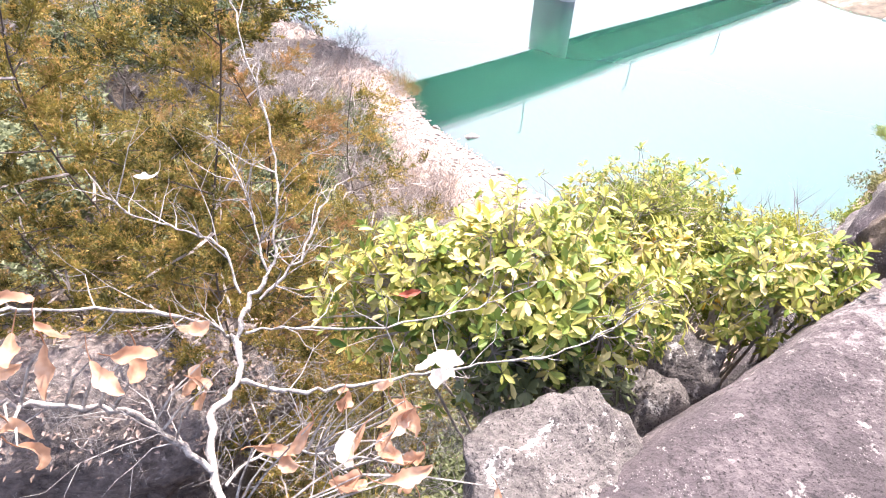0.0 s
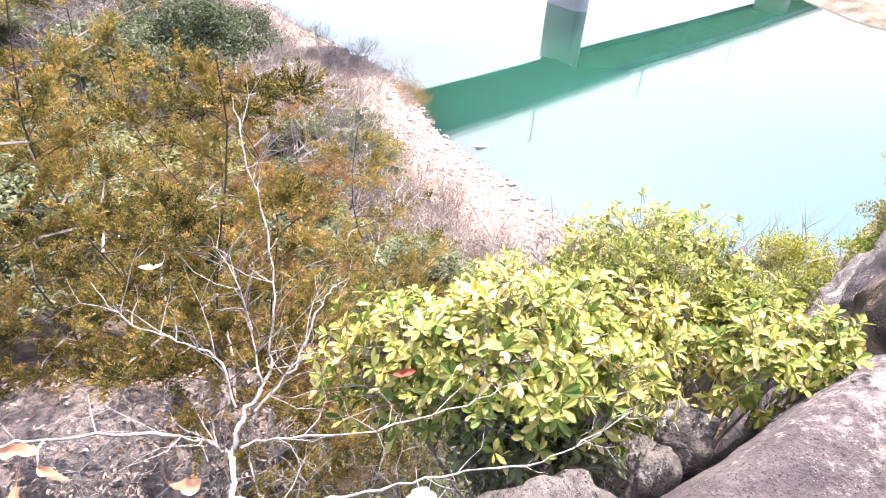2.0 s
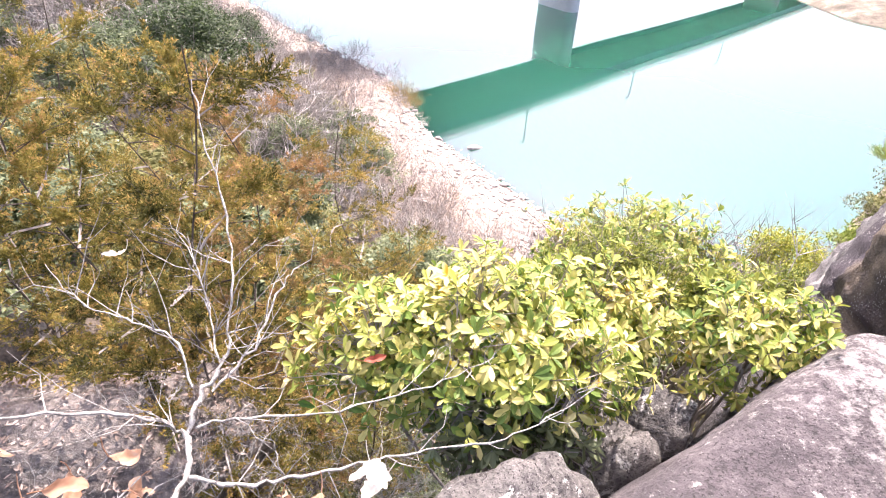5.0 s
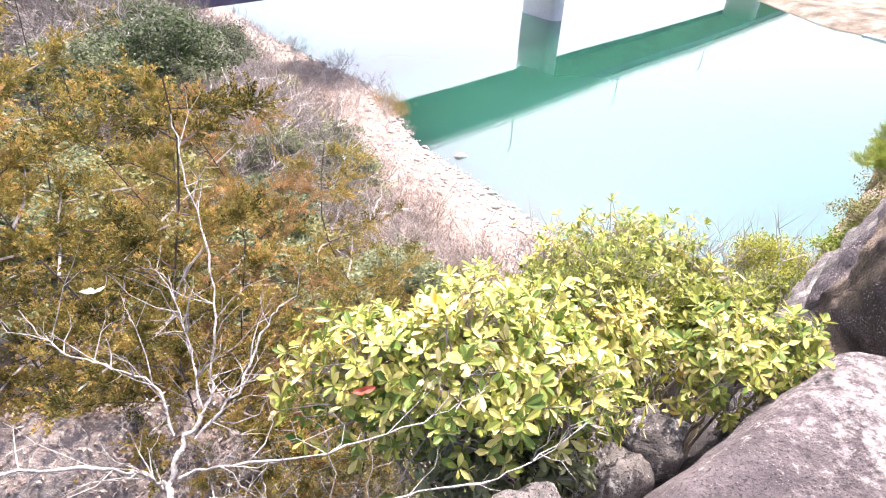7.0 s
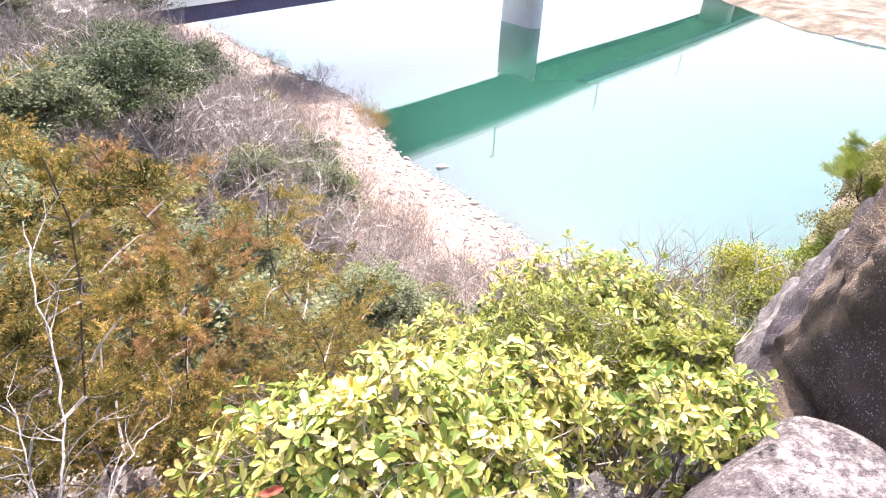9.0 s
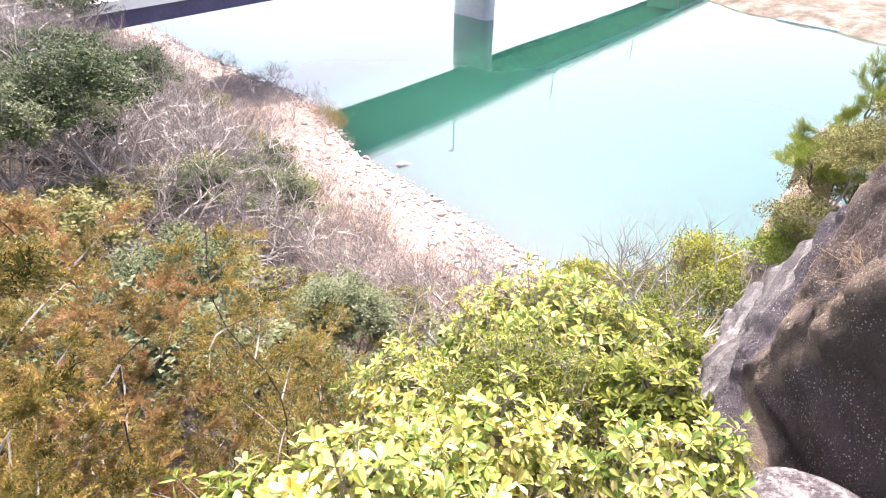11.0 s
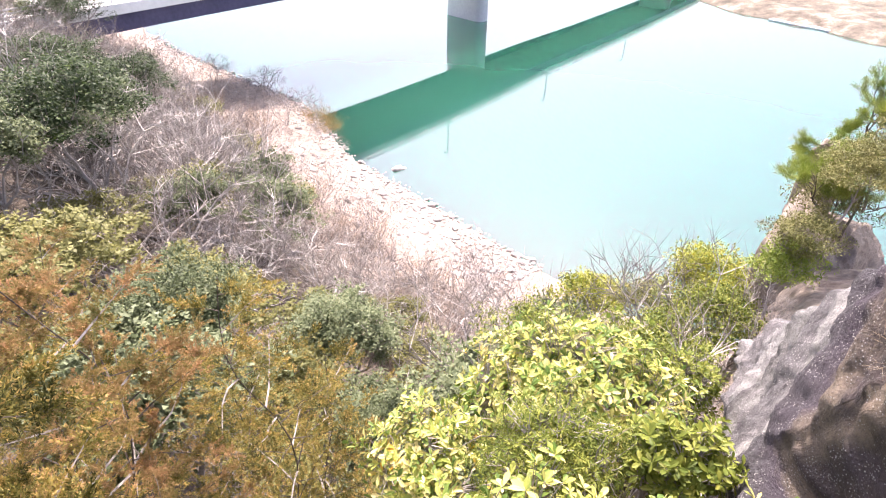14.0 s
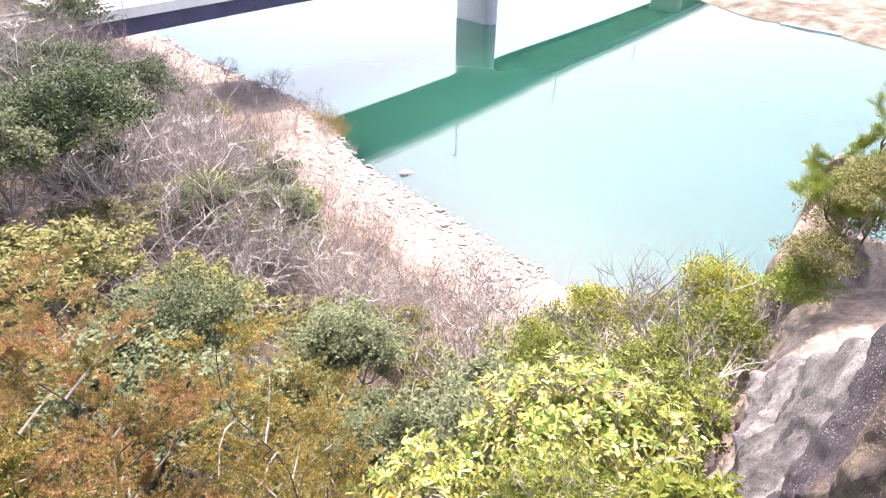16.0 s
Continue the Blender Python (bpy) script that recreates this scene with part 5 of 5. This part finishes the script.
# ---- the shore ----
STONES = []
for k in range(7):
    STONES.append(boulder("shore_stone", (0, 0, 0), (1, 0.75, 0.5), STONE, 200 + k, "", "", rough=0.25, detail=2, square=0.6).data)
for ob in [o for o in scene.objects if o.name.startswith("shore_stone")]:
    bpy.data.objects.remove(ob)
rng = np.random.default_rng(11)
seg = np.array([(-25.4, 73.5), (-20.1, 64.9), (-12.9, 56.4), (-5.9, 48.1), (-1.2, 36.4), (2.3, 31.5), (5.6, 26.5), (8.1, 22.7)])
run = np.r_[0, np.cumsum(np.linalg.norm(np.diff(seg, axis=0), axis=1))]
for n in range(290):
    s = run[-1] * (1 - rng.random() ** 1.6 * 0.97)
    x, y = np.interp(s, run, seg[:, 0]), np.interp(s, run, seg[:, 1])
    off = -abs(rng.normal()) * (3.0 if y < 40 else 0.9) + 0.35
    x, y = x + off * 0.82, y + off * 0.57
    k = rng.uniform(0.28, 0.8) ** 2 * 0.45 * (1.0 if y < 42 else 0.8)
    ob = tagged(new("shore_stone", STONES[n % 7]), "pale angular stone on the lake shore", "stone", "stones along the shore")
    ob.matrix_basis = pose(x, y, max(float(ground_z(x, y)), WATER_Z - 0.1) + k * 0.15, rng.uniform(-12, 12), rng.uniform(-12, 12), rng.uniform(0, 360)) @ Matrix.Diagonal((k, k, k, 1))
ob = tagged(new("water_rock", STONES[2]), "pale flat-topped rock standing in the shallow water", "rock")
ob.matrix_basis = pose(1.75, 34.5, WATER_Z - 0.05, 8, 12, 20) @ Matrix.Diagonal((0.55, 0.5, 0.6, 1))

g = Geo()
bm = bmesh.new()
bmesh.ops.create_icosphere(bm, subdivisions=1, radius=1)
ico_v, ico_f = np.array([v.co for v in bm.verts]), [[v.index for v in f.verts] for f in bm.faces]
bm.free()
for n in range(1500):
    s = run[-1] * (1 - rng.random() ** 1.5 * 0.97)
    x, y = np.interp(s, run, seg[:, 0]), np.interp(s, run, seg[:, 1])
    off = -abs(rng.normal()) * (3.2 if y < 40 else 1.2) + 0.4
    x, y = x + off * 0.82, y + off * 0.57
    k = rng.uniform(0.04, 0.13)
    v = ico_v * (1 + rng.normal(size=(len(ico_v), 1)) * 0.2) * k * np.array((1.2, 0.9, 0.6))
    a = rng.uniform(0, 6.28)
    v = np.stack([v[:, 0] * math.cos(a) - v[:, 1] * math.sin(a), v[:, 0] * math.sin(a) + v[:, 1] * math.cos(a), v[:, 2]], 1)
    g.add(v + np.array((x, y, float(ground_z(x, y)) + k * 0.25)), ico_f)
tagged(part("gravel", g, STONE), "pale broken stones scattered along the shore", "gravel", kind="stuff")

# a concrete landing on the far bank
g = Geo()
g.add([(-4, -1, -0.6), (4, -1, -0.6), (4, 1, -0.6), (-4, 1, -0.6), (-4, -1, 0.5), (4, -1, 0.5), (4, 1, 0.5), (-4, 1, 0.5)], [(0, 3, 2, 1), (4, 5, 6, 7), (0, 1, 5, 4), (1, 2, 6, 5), (2, 3, 7, 6), (3, 0, 4, 7)])
tagged(part("landing", g, CONCRETE), "low pale concrete landing at the water's edge", "landing").matrix_basis = pose(57.2, 74.2, WATER_Z - 0.33, 0, 0, -62)


# ---- the bridge ----
EDGE = np.array([(-34, 12), (-20, 34), (-8.3, 48.8), (-2.0, 55.4), (7.1, 64.4), (17, 74.8), (28.5, 87.3), (48.5, 107.5), (79, 140), (125, 190)], float)
edge = smooth_line(np.c_[EDGE, np.zeros(len(EDGE))], 6)[:, :2]
tang = np.gradient(edge, axis=0)
tang /= np.linalg.norm(tang, axis=1)[:, None]
perp = np.stack([-tang[:, 1], tang[:, 0]], 1)
bridge = tagged(new("bridge"), "road bridge with dark blue steel girders crossing the lake", "bridge")


def bridge_strip(name, across, heights, mat, label=""):
    """A beam along the bridge: from across[0] to across[1] metres in from the near edge, between two heights over the water."""
    g = Geo()
    rows = []
    for o, h in ((across[0], heights[0]), (across[1], heights[0]), (across[1], heights[1]), (across[0], heights[1])):
        rows.append(np.c_[edge + perp * o, np.full(len(edge), WATER_Z + h)])
    n = len(edge)
    v = np.stack(rows, 1).reshape(-1, 3)
    i, j = np.meshgrid(np.arange(n - 1), np.arange(4), indexing="ij")
    g.add(v, np.stack([i * 4 + j, i * 4 + (j + 1) % 4, (i + 1) * 4 + (j + 1) % 4, (i + 1) * 4 + j], -1).reshape(-1, 4))
    g.f.append(np.array([[3, 2, 1, 0]]))
    g.f.append(np.array([[n * 4 - 4, n * 4 - 3, n * 4 - 2, n * 4 - 1]]))
    return part(name, g, mat, bridge, label)


bridge_strip("deck", (0, 9.4), (8.35, 8.7), CONCRETE, "pale concrete deck")
bridge_strip("kerb", (0.0, 0.5), (8.7, 8.95), CONCRETE)
bridge_strip("kerb", (8.9, 9.4), (8.7, 8.95), CONCRETE)
for o in (0.25, 8.9):
    bridge_strip("girder", (o, o + 0.28), (7.3, 8.35), STEEL_BLUE, "dark violet-blue steel girder")
# underside coloured much darker than the deck to carry its shade
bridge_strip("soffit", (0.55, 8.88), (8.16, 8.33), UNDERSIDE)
for h in (9.10, 9.30, 9.50):
    bridge_strip("rail", (0.15, 0.23), (h, h + 0.07), RAIL_WHITE)
    bridge_strip("rail", (9.17, 9.25), (h, h + 0.07), RAIL_WHITE)
g = Geo()
g.tube([(0, 0, -0.1), (0, 0, 0.62)], [0.05, 0.05], 6)
post_mesh = g.mesh("rail_post", RAIL_WHITE)
length = np.r_[0, np.cumsum(np.linalg.norm(np.diff(edge, axis=0), axis=1))]
for s in np.arange(6, 150, 2.0):
    x, y = np.interp(s, length, edge[:, 0]), np.interp(s, length, edge[:, 1])
    px, py = np.interp(s, length, perp[:, 0]), np.interp(s, length, perp[:, 1])
    ob = new("rail_post", post_mesh)
    ob.parent = bridge
    ob.location = (x + px * 0.19, y + py * 0.19, WATER_Z + 8.95)


def pier(x, y, ang):
    """A concrete pier with rounded ends, standing up to the underside of the deck."""
    g = Geo()
    v, n, half, r = [], 48, 2.4, 1.05
    levels = ((-6, 1.0), (-0.1, 1.0), (0.5, 1.0), (4.2, 1.0), (8.14, 1.0))
    for h, k in levels:
        for i in range(n):
            a = 2 * math.pi * (i + 0.5) / n
            c, s = math.cos(a), math.sin(a)
            v.append((math.copysign(half, c) + r * k * c, r * k * s, h))
    i, j = np.meshgrid(np.arange(len(levels) - 1), np.arange(n), indexing="ij")
    g.add(v, np.stack([i * n + j, i * n + (j + 1) % n, (i + 1) * n + (j + 1) % n, (i + 1) * n + j], -1).reshape(-1, 4))
    g.f.append(np.array([list(range((len(levels) - 1) * n, len(levels) * n))]))
    ob = part("pier", g, CONCRETE, bridge, "pale concrete pier standing in the water", True)
    ob.matrix_basis = pose(x, y, WATER_Z, 0, 0, ang)


pier(13.05, 80.8, 125)
pier(63.5, 130.5, 136)


def lamp_post(x, y, ang):
    g = Geo()
    thing = tagged(new("lamp_post"), "slender grey lamp post on the bridge", "lamp post", "lamp posts along the bridge")
    thing.matrix_basis = pose(x, y, WATER_Z + 8.95, 0, 0, ang)
    g.tube([(0, 0, 0), (0, 0, 0.4), (0, 0, 4.1), (0, 0.08, 4.4), (0, 0.22, 4.5)], [0.10, 0.07, 0.05, 0.045, 0.04], 8)
    part("pole", g, UNDERSIDE, thing)
    h = Geo()
    h.tube([(0, 0.15, 4.5), (0, 0.25, 4.52), (0, 0.55, 4.5), (0, 0.6, 4.48)], [0.04, 0.07, 0.07, 0.03], 8)
    part("lamp_head", h, UNDERSIDE, thing)


for x, y in ((9.0, 66.6), (26.6, 85.6), (48.0, 107.4), (-8.0, 49.6)):
    lamp_post(x, y, 45)
